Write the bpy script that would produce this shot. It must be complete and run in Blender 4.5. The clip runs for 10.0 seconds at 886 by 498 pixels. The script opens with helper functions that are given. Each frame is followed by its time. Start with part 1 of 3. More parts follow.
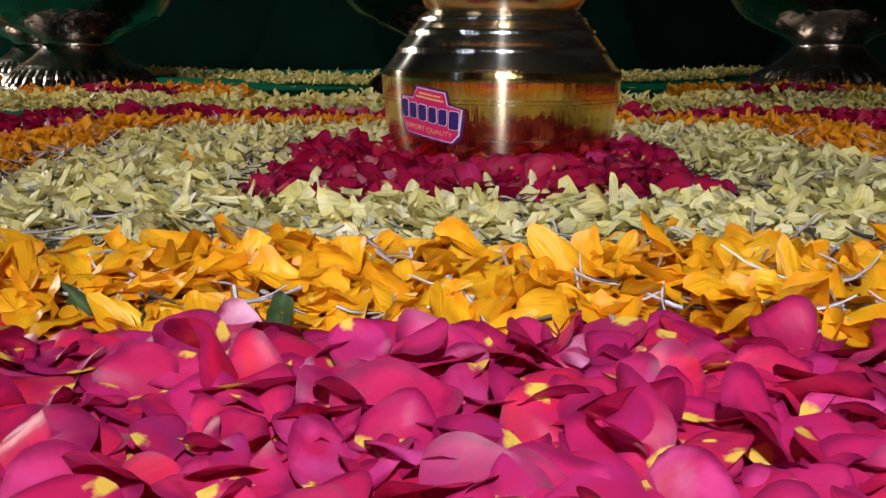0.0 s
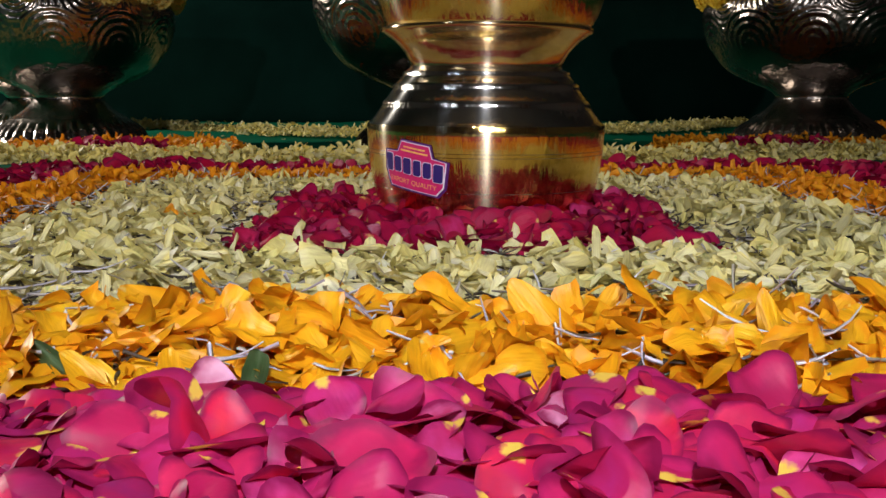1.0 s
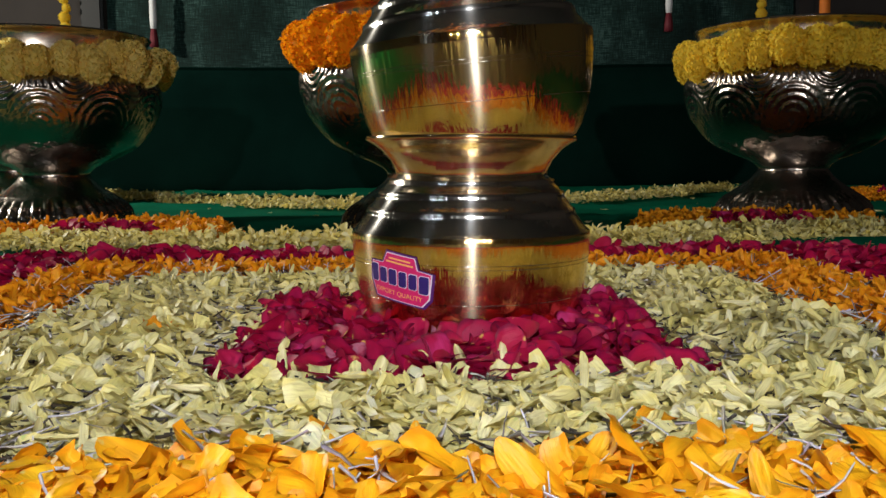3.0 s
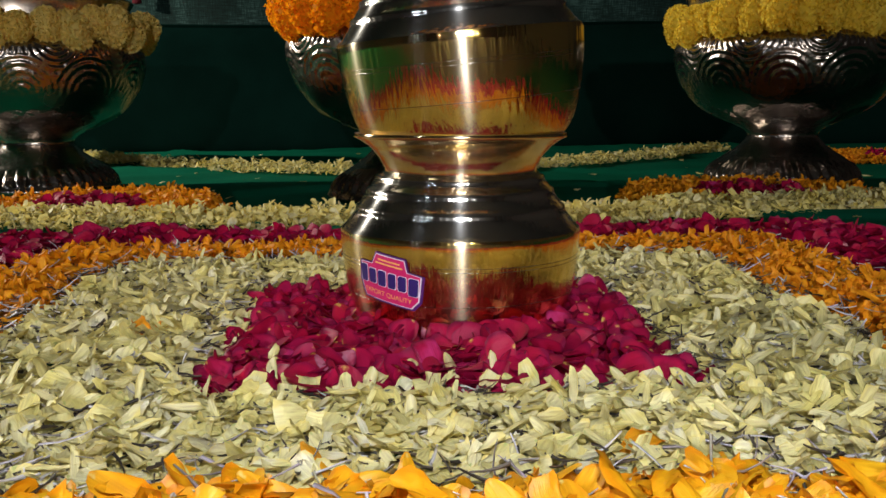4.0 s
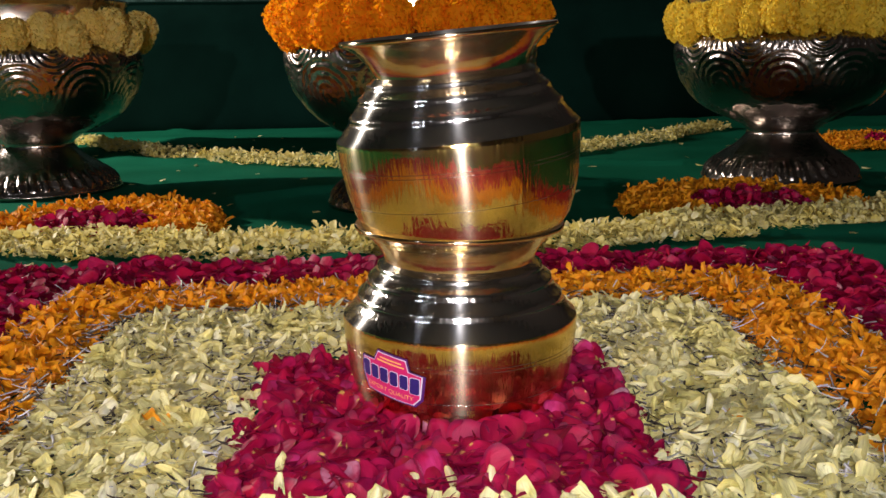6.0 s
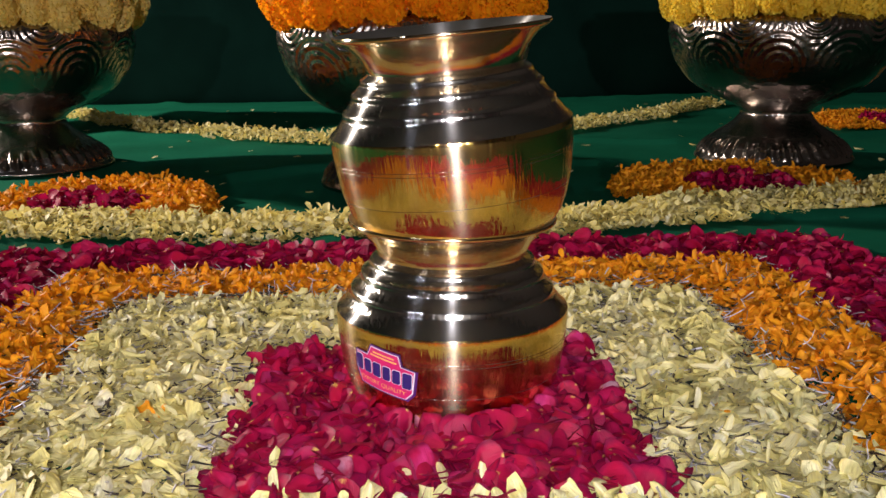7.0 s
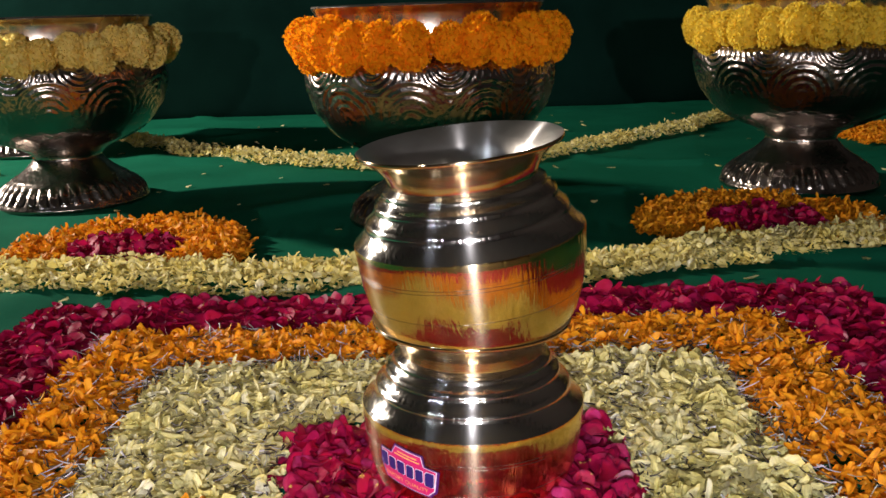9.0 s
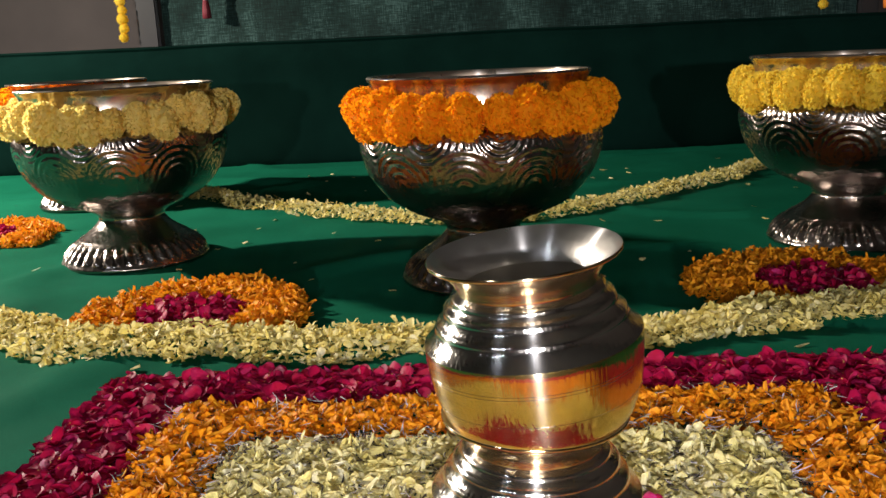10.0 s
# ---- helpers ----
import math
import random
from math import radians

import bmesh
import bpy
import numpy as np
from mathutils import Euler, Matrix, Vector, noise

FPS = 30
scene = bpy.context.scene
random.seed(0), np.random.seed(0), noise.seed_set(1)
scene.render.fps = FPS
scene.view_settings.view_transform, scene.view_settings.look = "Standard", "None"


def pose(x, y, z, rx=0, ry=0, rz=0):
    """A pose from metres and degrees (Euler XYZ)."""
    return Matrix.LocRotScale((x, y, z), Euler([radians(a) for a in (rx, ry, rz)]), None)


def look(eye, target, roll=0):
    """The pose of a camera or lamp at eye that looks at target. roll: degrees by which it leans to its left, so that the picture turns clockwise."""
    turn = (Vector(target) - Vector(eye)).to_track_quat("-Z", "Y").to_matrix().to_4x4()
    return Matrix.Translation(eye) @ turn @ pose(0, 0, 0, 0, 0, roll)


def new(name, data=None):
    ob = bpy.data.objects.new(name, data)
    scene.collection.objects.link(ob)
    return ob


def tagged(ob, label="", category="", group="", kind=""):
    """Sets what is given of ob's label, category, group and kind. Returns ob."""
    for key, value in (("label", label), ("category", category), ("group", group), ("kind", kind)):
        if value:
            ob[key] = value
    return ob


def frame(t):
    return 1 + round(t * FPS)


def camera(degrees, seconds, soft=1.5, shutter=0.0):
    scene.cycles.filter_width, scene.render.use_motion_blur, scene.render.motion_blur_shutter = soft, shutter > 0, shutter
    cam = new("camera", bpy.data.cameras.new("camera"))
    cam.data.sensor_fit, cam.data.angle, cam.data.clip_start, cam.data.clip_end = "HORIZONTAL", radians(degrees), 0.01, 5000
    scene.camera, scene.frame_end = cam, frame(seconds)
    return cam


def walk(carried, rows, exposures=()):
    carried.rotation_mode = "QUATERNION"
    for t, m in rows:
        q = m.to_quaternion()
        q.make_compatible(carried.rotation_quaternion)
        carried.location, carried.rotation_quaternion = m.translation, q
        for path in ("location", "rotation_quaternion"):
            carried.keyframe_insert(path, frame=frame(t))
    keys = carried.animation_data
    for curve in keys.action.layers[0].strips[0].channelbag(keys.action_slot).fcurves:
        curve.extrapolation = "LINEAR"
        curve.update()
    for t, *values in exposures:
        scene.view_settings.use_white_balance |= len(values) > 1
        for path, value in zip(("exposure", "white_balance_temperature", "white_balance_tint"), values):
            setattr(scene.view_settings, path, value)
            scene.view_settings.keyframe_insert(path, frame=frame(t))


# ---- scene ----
cam = camera(53.4, 10.0)
PATH = [
    (0, (0.0, 0.063, 0.07), (-0.002, 2.012, -0.378), 0.1),
    (0.5, (0.002, 0.063, 0.07), (0.009, 2.026, -0.311), 0.0),
    (1, (0.003, 0.064, 0.071), (0.021, 2.036, -0.265), -0.0),
    (1.5, (0.004, 0.065, 0.073), (0.029, 2.044, -0.212), -0.1),
    (2, (0.005, 0.066, 0.081), (0.034, 2.052, -0.147), -0.3),
    (2.5, (0.005, 0.068, 0.088), (0.041, 2.057, -0.118), -0.3),
    (2.7, (0.004, 0.069, 0.091), (0.044, 2.058, -0.11), -0.4),
    (4, (0.004, 0.075, 0.119), (0.075, 2.048, -0.199), -0.6),
    (4.5, (0.004, 0.077, 0.134), (0.083, 2.039, -0.247), -0.7),
    (5, (0.006, 0.079, 0.15), (0.082, 2.036, -0.253), -0.8),
    (5.5, (0.004, 0.079, 0.168), (0.068, 2.037, -0.236), -1.0),
    (5.7, (0.005, 0.078, 0.178), (0.069, 2.035, -0.23), -1.1),
    (7, (0.006, 0.078, 0.202), (0.087, 2.016, -0.286), -0.7),
    (7.5, (0.0, 0.08, 0.208), (0.082, 2.013, -0.297), -0.8),
    (8, (0.008, 0.08, 0.22), (0.091, 1.999, -0.336), -1.0),
    (8.5, (0.009, 0.078, 0.24), (0.072, 1.993, -0.334), -1.2),
    (9, (0.013, 0.071, 0.265), (0.023, 2.004, -0.246), -1.8),
    (9.5, (0.007, 0.057, 0.295), (-0.037, 2.004, -0.163), -2.3),
    (10, (0.001, 0.051, 0.312), (-0.08, 2.0, -0.129), -2.7),
]
walk(cam, [(t, look(eye, target, roll)) for t, eye, target, roll in PATH],
     exposures=((0, -0.84, 6200, 12), (1.5, -0.80, 6250, 11), (2.5, -0.64, 6300, 8), (4.5, -0.56, 6350, 10), (5.5, -0.28, 6400, 15), (7, -0.04, 6500, 19), (8, 0.0, 6450, 20), (8.5, -0.02, 6450, 19), (10, 0.34, 6450, 15)))

# ---- world and lamps ----
world = bpy.data.worlds.new("room_dark")
world.use_nodes = True
world.node_tree.nodes["Background"].inputs["Color"].default_value = (0.6, 0.7, 0.8, 1)
world.node_tree.nodes["Background"].inputs["Strength"].default_value = 0.004
scene.world = world


def lamp(name, eye, target, power, size, colour):
    data = bpy.data.lights.new(name, "AREA")
    data.shape, data.size, data.energy, data.color = "DISK", size, power, colour
    ob = new(name, data)
    ob.matrix_world = look(eye, target)
    return ob


torch = bpy.data.lights.new("front_lamp", "SPOT")
torch.energy, torch.spot_size, torch.spot_blend, torch.shadow_soft_size, torch.color = 10.6, radians(88), 1.0, 0.010, (0.93, 0.95, 1.0)
new("front_lamp", torch).matrix_world = look((0.0, 0.0, 0.237), (0.03, 0.36, 0.0))
lamp("far_front_fill", (-0.02, -2.7, 0.44), (0.03, 1.1, 0.15), 66, 0.05, (1.0, 0.95, 0.90))
lamp("left_lamp", (-2.27, 1.86, 0.93), (-0.1, 1.3, 0.0), 80, 0.09, (1.0, 0.92, 0.78))
lamp("side_lamp", (-1.3, -0.7, 1.15), (0.0, 0.8, 0.0), 3, 0.12, (0.80, 0.90, 1.0))


# ---- materials ----
def shader(name, rough=0.5, metal=0.0, colour=(0.5, 0.5, 0.5)):
    m = bpy.data.materials.new(name)
    m.use_nodes = True
    nt = m.node_tree
    b = nt.nodes["Principled BSDF"]
    b.inputs["Roughness"].default_value, b.inputs["Metallic"].default_value = rough, metal
    b.inputs["Base Color"].default_value = (*colour, 1)
    return m, nt, b


def node(nt, kind, **values):
    n = nt.nodes.new(kind)
    for k, v in values.items():
        if k in n.inputs:
            n.inputs[k].default_value = v
    return n


def ramp(nt, source, stops):
    r = nt.nodes.new("ShaderNodeValToRGB")
    while len(r.color_ramp.elements) < len(stops):
        r.color_ramp.elements.new(0.5)
    for e, (p, c) in zip(r.color_ramp.elements, stops):
        e.position, e.color = p, (*c, 1)
    nt.links.new(source, r.inputs[0])
    return r.outputs[0]


def mix(nt, fac, a, b, how="MIX"):
    m = nt.nodes.new("ShaderNodeMix")
    m.data_type, m.blend_type = "RGBA", how
    for sock, v in ((m.inputs[0], fac), (m.inputs[6], a), (m.inputs[7], b)):
        if isinstance(v, (int, float)):
            sock.default_value = v
        elif isinstance(v, tuple):
            sock.default_value = (*v, 1)
        else:
            nt.links.new(v, sock)
    return m.outputs[2]


def arith(nt, how, a, b):
    m = nt.nodes.new("ShaderNodeMath")
    m.operation = how
    for sock, v in zip(m.inputs, (a, b)):
        if isinstance(v, (int, float)):
            sock.default_value = v
        else:
            nt.links.new(v, sock)
    return m.outputs[0]


def petal_material(name, stops, base, base_at, tip, rough, sheen, veins, rim=None, thin_share=0.3, vein=0.55, patch=None, relief=0.8):
    """stops: colours from petal to petal; base: the colour of the foot of the petal up to base_at."""
    m, nt, b = shader(name, rough)
    island = node(nt, "ShaderNodeNewGeometry").outputs["Random Per Island"]
    single = node(nt, "ShaderNodeObjectInfo").outputs["Random"]
    pick = arith(nt, "FRACT", arith(nt, "ADD", island, arith(nt, "MULTIPLY", single, 3.7)), 0)
    col = ramp(nt, pick, stops)
    uv = node(nt, "ShaderNodeUVMap")
    xyz = node(nt, "ShaderNodeSeparateXYZ")
    nt.links.new(uv.outputs[0], xyz.inputs[0])
    u, v = xyz.outputs[0], xyz.outputs[1]
    spot = node(nt, "ShaderNodeTexNoise", Scale=140.0, Detail=3.0)
    co = node(nt, "ShaderNodeTexCoord")
    nt.links.new(co.outputs["Object"], spot.inputs["Vector"])
    blot = node(nt, "ShaderNodeTexNoise", Scale=420.0, Detail=2.0)
    nt.links.new(co.outputs["Object"], blot.inputs["Vector"])
    col = mix(nt, ramp(nt, spot.outputs[0], ((0.35, (0, 0, 0)), (0.7, (1, 1, 1)))), col, tip)
    if patch:
        drift = node(nt, "ShaderNodeTexNoise", Scale=26.0, Detail=3.0, Roughness=0.65)
        nt.links.new(co.outputs["Object"], drift.inputs["Vector"])
        col = mix(nt, ramp(nt, drift.outputs[0], ((0.40, (0, 0, 0)), (0.66, (0.75, 0.75, 0.75)))), col, patch)
    along = node(nt, "ShaderNodeMapping", Scale=(veins, 1.2, 1.0))
    nt.links.new(uv.outputs[0], along.inputs["Vector"])
    w = node(nt, "ShaderNodeTexNoise", Scale=1.0, Detail=2.0)
    nt.links.new(along.outputs[0], w.inputs["Vector"])
    col = mix(nt, vein, col, mix(nt, ramp(nt, w.outputs[0], ((0.32, (0, 0, 0)), (0.62, (1, 1, 1)))), (0.62, 0.54, 0.56), (1, 1, 1)), "MULTIPLY")
    if rim:
        du = arith(nt, "POWER", arith(nt, "MULTIPLY", arith(nt, "SUBTRACT", u, 0.5), 2.0), 2.0)
        dv = arith(nt, "POWER", arith(nt, "MULTIPLY", arith(nt, "SUBTRACT", v, 0.5), 1.9), 2.0)
        out_by = arith(nt, "ADD", arith(nt, "ADD", du, dv), arith(nt, "MULTIPLY", arith(nt, "SUBTRACT", spot.outputs[0], 0.5), 1.1))
        col = mix(nt, ramp(nt, out_by, ((0.62, (0, 0, 0)), (1.05, (0.9, 0.9, 0.9)))), col, rim)
    across = arith(nt, "POWER", arith(nt, "MULTIPLY", arith(nt, "SUBTRACT", u, 0.5), 1.1), 2.0)
    up = arith(nt, "POWER", arith(nt, "SUBTRACT", v, 0.05), 2.0)
    foot = arith(nt, "ADD", arith(nt, "SQRT", arith(nt, "ADD", across, up), 0), arith(nt, "MULTIPLY", arith(nt, "SUBTRACT", blot.outputs[0], 0.5), 0.30))
    foot = arith(nt, "ADD", foot, arith(nt, "MULTIPLY", arith(nt, "FRACT", arith(nt, "MULTIPLY", pick, 7.3), 0), 0.06))
    col = mix(nt, ramp(nt, foot, ((max(base_at - 0.05, 0.001), (1, 1, 1)), (base_at + 0.03, (0, 0, 0)))), col, base)
    nt.links.new(col, b.inputs["Base Color"])
    b.inputs["Specular IOR Level"].default_value = sheen
    bump = node(nt, "ShaderNodeBump", Strength=relief, Distance=0.0007)
    nt.links.new(arith(nt, "ADD", arith(nt, "MULTIPLY", w.outputs[0], 1.2), spot.outputs[0]), bump.inputs["Height"])
    nt.links.new(bump.outputs[0], b.inputs["Normal"])
    thin = node(nt, "ShaderNodeBsdfTranslucent")
    nt.links.new(col, thin.inputs["Color"])
    both = node(nt, "ShaderNodeMixShader", Fac=thin_share)
    out = nt.nodes["Material Output"]
    nt.links.new(b.outputs[0], both.inputs[1])
    nt.links.new(thin.outputs[0], both.inputs[2])
    nt.links.new(both.outputs[0], out.inputs["Surface"])
    return m


ROSE_LIT = petal_material("rose_petal", ((0.0, (0.62, 0.014, 0.100)), (0.20, (0.56, 0.030, 0.22)), (0.38, (0.60, 0.010, 0.060)), (0.52, (0.36, 0.026, 0.17)), (0.74, (0.80, 0.018, 0.055)), (0.90, (0.68, 0.04, 0.19)), (0.985, (0.70, 0.08, 0.34)), (1.0, (0.84, 0.45, 0.60))),
                      (0.88, 0.60, 0.09), 0.15, (0.58, 0.016, 0.110), 0.45, 0.28, 5.0, (0.25, 0.007, 0.070), 0.3, 0.10, None, 0.35)
RED = petal_material("red_rose_petal", ((0.0, (0.42, 0.005, 0.035)), (0.4, (0.52, 0.008, 0.070)), (0.7, (0.32, 0.008, 0.070)), (0.88, (0.56, 0.009, 0.045)), (0.985, (0.54, 0.05, 0.24)), (1.0, (0.75, 0.45, 0.50))),
                     (0.7, 0.45, 0.12), 0.08, (0.48, 0.009, 0.070), 0.50, 0.18, 7.0, (0.20, 0.005, 0.045), 0.3, 0.25)
ORANGE_LIT = petal_material("lit_orange_petal", ((0.0, (0.90, 0.42, 0.006)), (0.35, (0.93, 0.51, 0.012)), (0.6, (0.84, 0.32, 0.006)), (0.8, (0.92, 0.60, 0.022)), (1.0, (0.94, 0.43, 0.007))),
                        (0.72, 0.58, 0.18), 0.06, (0.92, 0.46, 0.010), 0.42, 0.38, 6.0, (0.80, 0.30, 0.004), 0.18, 0.5, (0.94, 0.46, 0.008))
DEEP = petal_material("deep_orange_petal", ((0.0, (0.90, 0.36, 0.010)), (0.35, (0.93, 0.43, 0.016)), (0.6, (0.82, 0.26, 0.008)), (0.8, (0.92, 0.50, 0.030)), (1.0, (0.92, 0.36, 0.012))),
                      (0.72, 0.52, 0.18), 0.06, (0.92, 0.40, 0.014), 0.55, 0.25, 6.0, (0.80, 0.27, 0.006), 0.28, 0.4, (0.92, 0.38, 0.012))
PALE = petal_material("pale_yellow_petal", ((0.0, (0.84, 0.75, 0.28)), (0.16, (0.93, 0.89, 0.60)), (0.32, (0.88, 0.74, 0.18)), (0.46, (0.68, 0.62, 0.25)), (0.60, (0.92, 0.87, 0.50)), (0.74, (0.50, 0.44, 0.20)), (0.84, (0.95, 0.93, 0.80)), (1.0, (0.86, 0.77, 0.28))),
                      (0.50, 0.54, 0.18), 0.09, (0.91, 0.85, 0.48), 0.45, 0.4, 9.0, (0.80, 0.68, 0.24), 0.20, 0.55, (0.76, 0.68, 0.20))
FLOWER_ORANGE = petal_material("orange_marigold_flower", ((0.0, (0.95, 0.29, 0.004)), (0.5, (0.97, 0.36, 0.006)), (1.0, (0.97, 0.45, 0.012))), (0.95, 0.34, 0.004), 0.06, (0.97, 0.42, 0.006), 0.7, 0.12, 2.0, None, 0.58, 0.10)
FLOWER_YELLOW = petal_material("yellow_marigold_flower", ((0.0, (0.95, 0.70, 0.05)), (0.5, (0.97, 0.77, 0.08)), (1.0, (0.97, 0.82, 0.14))), (0.93, 0.62, 0.04), 0.06, (0.94, 0.72, 0.10), 0.7, 0.12, 2.0, None, 0.58, 0.10)
FLOWER_CREAM = petal_material("cream_marigold_flower", ((0.0, (0.94, 0.75, 0.19)), (0.5, (0.96, 0.82, 0.27)), (1.0, (0.97, 0.87, 0.36))), (0.93, 0.64, 0.16), 0.06, (0.94, 0.75, 0.25), 0.7, 0.12, 2.0, None, 0.58, 0.10)
YELLOW = petal_material("yellow_petal", ((0.0, (0.87, 0.78, 0.28)), (0.25, (0.92, 0.87, 0.52)), (0.45, (0.90, 0.74, 0.14)), (0.62, (0.74, 0.66, 0.26)), (0.85, (0.94, 0.91, 0.70)), (1.0, (0.87, 0.76, 0.22))),
                        (0.52, 0.56, 0.20), 0.08, (0.91, 0.82, 0.38), 0.48, 0.35, 8.0, (0.84, 0.72, 0.24), 0.32, 0.3, (0.88, 0.72, 0.16))
SEPAL = petal_material("green_sepal", ((0.0, (0.05, 0.10, 0.03)), (1.0, (0.10, 0.17, 0.06))), (0.3, 0.3, 0.15), 0.08, (0.10, 0.14, 0.06), 0.5, 0.3, 3.0)


def thread_material(name, stops):
    m, nt, b = shader(name, 0.45)
    island = node(nt, "ShaderNodeNewGeometry").outputs["Random Per Island"]
    nt.links.new(ramp(nt, island, stops), b.inputs["Base Color"])
    return m


def cloth_material(name, dark, light, weave, rough=0.75, sheen=0.15):
    m, nt, b = shader(name, rough)
    co = node(nt, "ShaderNodeTexCoord").outputs["Object"]
    big = node(nt, "ShaderNodeTexNoise", Scale=5.0, Detail=6.0, Roughness=0.6)
    small = node(nt, "ShaderNodeTexNoise", Scale=weave, Detail=2.0)
    for n in (big, small):
        nt.links.new(co, n.inputs["Vector"])
    col = mix(nt, ramp(nt, big.outputs[0], ((0.3, (0, 0, 0)), (0.7, (1, 1, 1)))), dark, light)
    col = mix(nt, 0.35, col, small.outputs[0], "OVERLAY")
    nt.links.new(col, b.inputs["Base Color"])
    b.inputs["Specular IOR Level"].default_value = 0.03
    b.inputs["Sheen Weight"].default_value = sheen
    b.inputs["Sheen Tint"].default_value = (*light, 1)
    bump = node(nt, "ShaderNodeBump", Strength=0.35, Distance=0.0008)
    nt.links.new(small.outputs[0], bump.inputs["Height"])
    nt.links.new(bump.outputs[0], b.inputs["Normal"])
    return m


def metal_material(name, colour, rough, groove, smear, spread=0.0, chased=0.0):
    """Turned, polished metal: fine rings round the axis, soft stains, small scratches."""
    m, nt, b = shader(name, rough, 1.0, colour)
    co = node(nt, "ShaderNodeTexCoord").outputs["Object"]
    mp = node(nt, "ShaderNodeMapping", Scale=(6.0, 6.0, 900.0))
    nt.links.new(co, mp.inputs["Vector"])
    rings = node(nt, "ShaderNodeTexNoise", Scale=1.0, Detail=2.0)
    nt.links.new(mp.outputs[0], rings.inputs["Vector"])
    mp2 = node(nt, "ShaderNodeMapping", Scale=(430.0, 430.0, 15.0))
    nt.links.new(co, mp2.inputs["Vector"])
    rub = node(nt, "ShaderNodeTexNoise", Scale=1.0, Detail=2.0)
    nt.links.new(mp2.outputs[0], rub.inputs["Vector"])
    if spread:
        b2 = nt.nodes.new("ShaderNodeBsdfPrincipled")
        for k, v in (("Anisotropic", 1.0), ("Anisotropic Rotation", 0.25), ("Roughness", 0.27), ("Metallic", 1.0), ("Base Color", (*colour, 1))):
            b2.inputs[k].default_value = v
        b2.inputs["Base Color"].default_value = (*(0.45 * c + 0.5 for c in colour), 1)
        way = nt.nodes.new("ShaderNodeTangent")
        way.direction_type, way.axis = "RADIAL", "Z"
        nt.links.new(way.outputs[0], b2.inputs["Tangent"])
        two = node(nt, "ShaderNodeMixShader", Fac=spread)
        nt.links.new(b.outputs[0], two.inputs[1])
        nt.links.new(b2.outputs[0], two.inputs[2])
        nt.links.new(two.outputs[0], nt.nodes["Material Output"].inputs["Surface"])
    dirt = node(nt, "ShaderNodeTexNoise", Scale=22.0, Detail=5.0)
    nt.links.new(co, dirt.inputs["Vector"])
    nt.links.new(ramp(nt, dirt.outputs[0], ((0.3, (rough * 0.7,) * 3), (0.75, (rough * 1.7,) * 3))), b.inputs["Roughness"])
    nt.links.new(mix(nt, ramp(nt, dirt.outputs[0], ((0.35, (0, 0, 0)), (0.8, (1, 1, 1)))), colour, tuple(c * 0.8 for c in colour)), b.inputs["Base Color"])
    bump = node(nt, "ShaderNodeBump", Strength=groove, Distance=0.0004)
    nt.links.new(rings.outputs[0], bump.inputs["Height"])
    bump2 = node(nt, "ShaderNodeBump", Strength=smear, Distance=0.0014)
    nt.links.new(rub.outputs[0], bump2.inputs["Height"])
    nt.links.new(bump.outputs[0], bump2.inputs["Normal"])
    last = bump2
    if chased:
        cells = node(nt, "ShaderNodeTexVoronoi", Scale=150.0)
        nt.links.new(co, cells.inputs["Vector"])
        last = node(nt, "ShaderNodeBump", Strength=chased, Distance=0.0012)
        nt.links.new(cells.outputs["Distance"], last.inputs["Height"])
        nt.links.new(bump2.outputs[0], last.inputs["Normal"])
    nt.links.new(last.outputs[0], b.inputs["Normal"])
    return m


def plain(name, colour, rough=0.5, metal=0.0, grain=60.0, vary=0.25):
    m, nt, b = shader(name, rough, metal, colour)
    n = node(nt, "ShaderNodeTexNoise", Scale=grain, Detail=5.0)
    nt.links.new(node(nt, "ShaderNodeTexCoord").outputs["Object"], n.inputs["Vector"])
    nt.links.new(mix(nt, n.outputs[0], tuple(c * (1 - vary) for c in colour), tuple(min(1, c * (1 + vary)) for c in colour)), b.inputs["Base Color"])
    bump = node(nt, "ShaderNodeBump", Strength=0.15, Distance=0.001)
    nt.links.new(n.outputs[0], bump.inputs["Height"])
    nt.links.new(bump.outputs[0], b.inputs["Normal"])
    return m


FLORET = thread_material("dry_floret", ((0.0, (0.06, 0.045, 0.035)), (0.34, (0.022, 0.018, 0.016)), (0.58, (0.10, 0.075, 0.05)), (0.66, (0.40, 0.37, 0.36)), (0.82, (0.66, 0.62, 0.66)), (1.0, (0.34, 0.32, 0.18))))
STALK = thread_material("pale_dry_stalk", ((0.0, (0.62, 0.58, 0.66)), (0.30, (0.46, 0.40, 0.50)), (0.50, (0.70, 0.68, 0.71)), (0.66, (0.40, 0.34, 0.38)), (0.80, (0.10, 0.08, 0.07)), (1.0, (0.52, 0.50, 0.40))))
GREEN = cloth_material("green_satin_cloth", (0.003, 0.095, 0.050), (0.006, 0.140, 0.076), 900.0, 0.75, 0.0)
DARK_GREEN = cloth_material("dark_green_cloth", (0.0012, 0.0095, 0.0072), (0.0024, 0.0165, 0.0125), 700.0, 0.95, 0.0)
WOVEN, _nt, _b = shader("woven_dark_cloth", 0.85)
_co = node(_nt, "ShaderNodeTexCoord").outputs["Object"]
_threads = []
for _scale in ((420.0, 1.0, 28.0), (26.0, 1.0, 380.0), (9.0, 1.0, 5.0)):
    _mp = node(_nt, "ShaderNodeMapping", Scale=_scale)
    _nt.links.new(_co, _mp.inputs["Vector"])
    _n = node(_nt, "ShaderNodeTexNoise", Scale=1.0, Detail=2.0)
    _nt.links.new(_mp.outputs[0], _n.inputs["Vector"])
    _threads.append(_n.outputs[0])
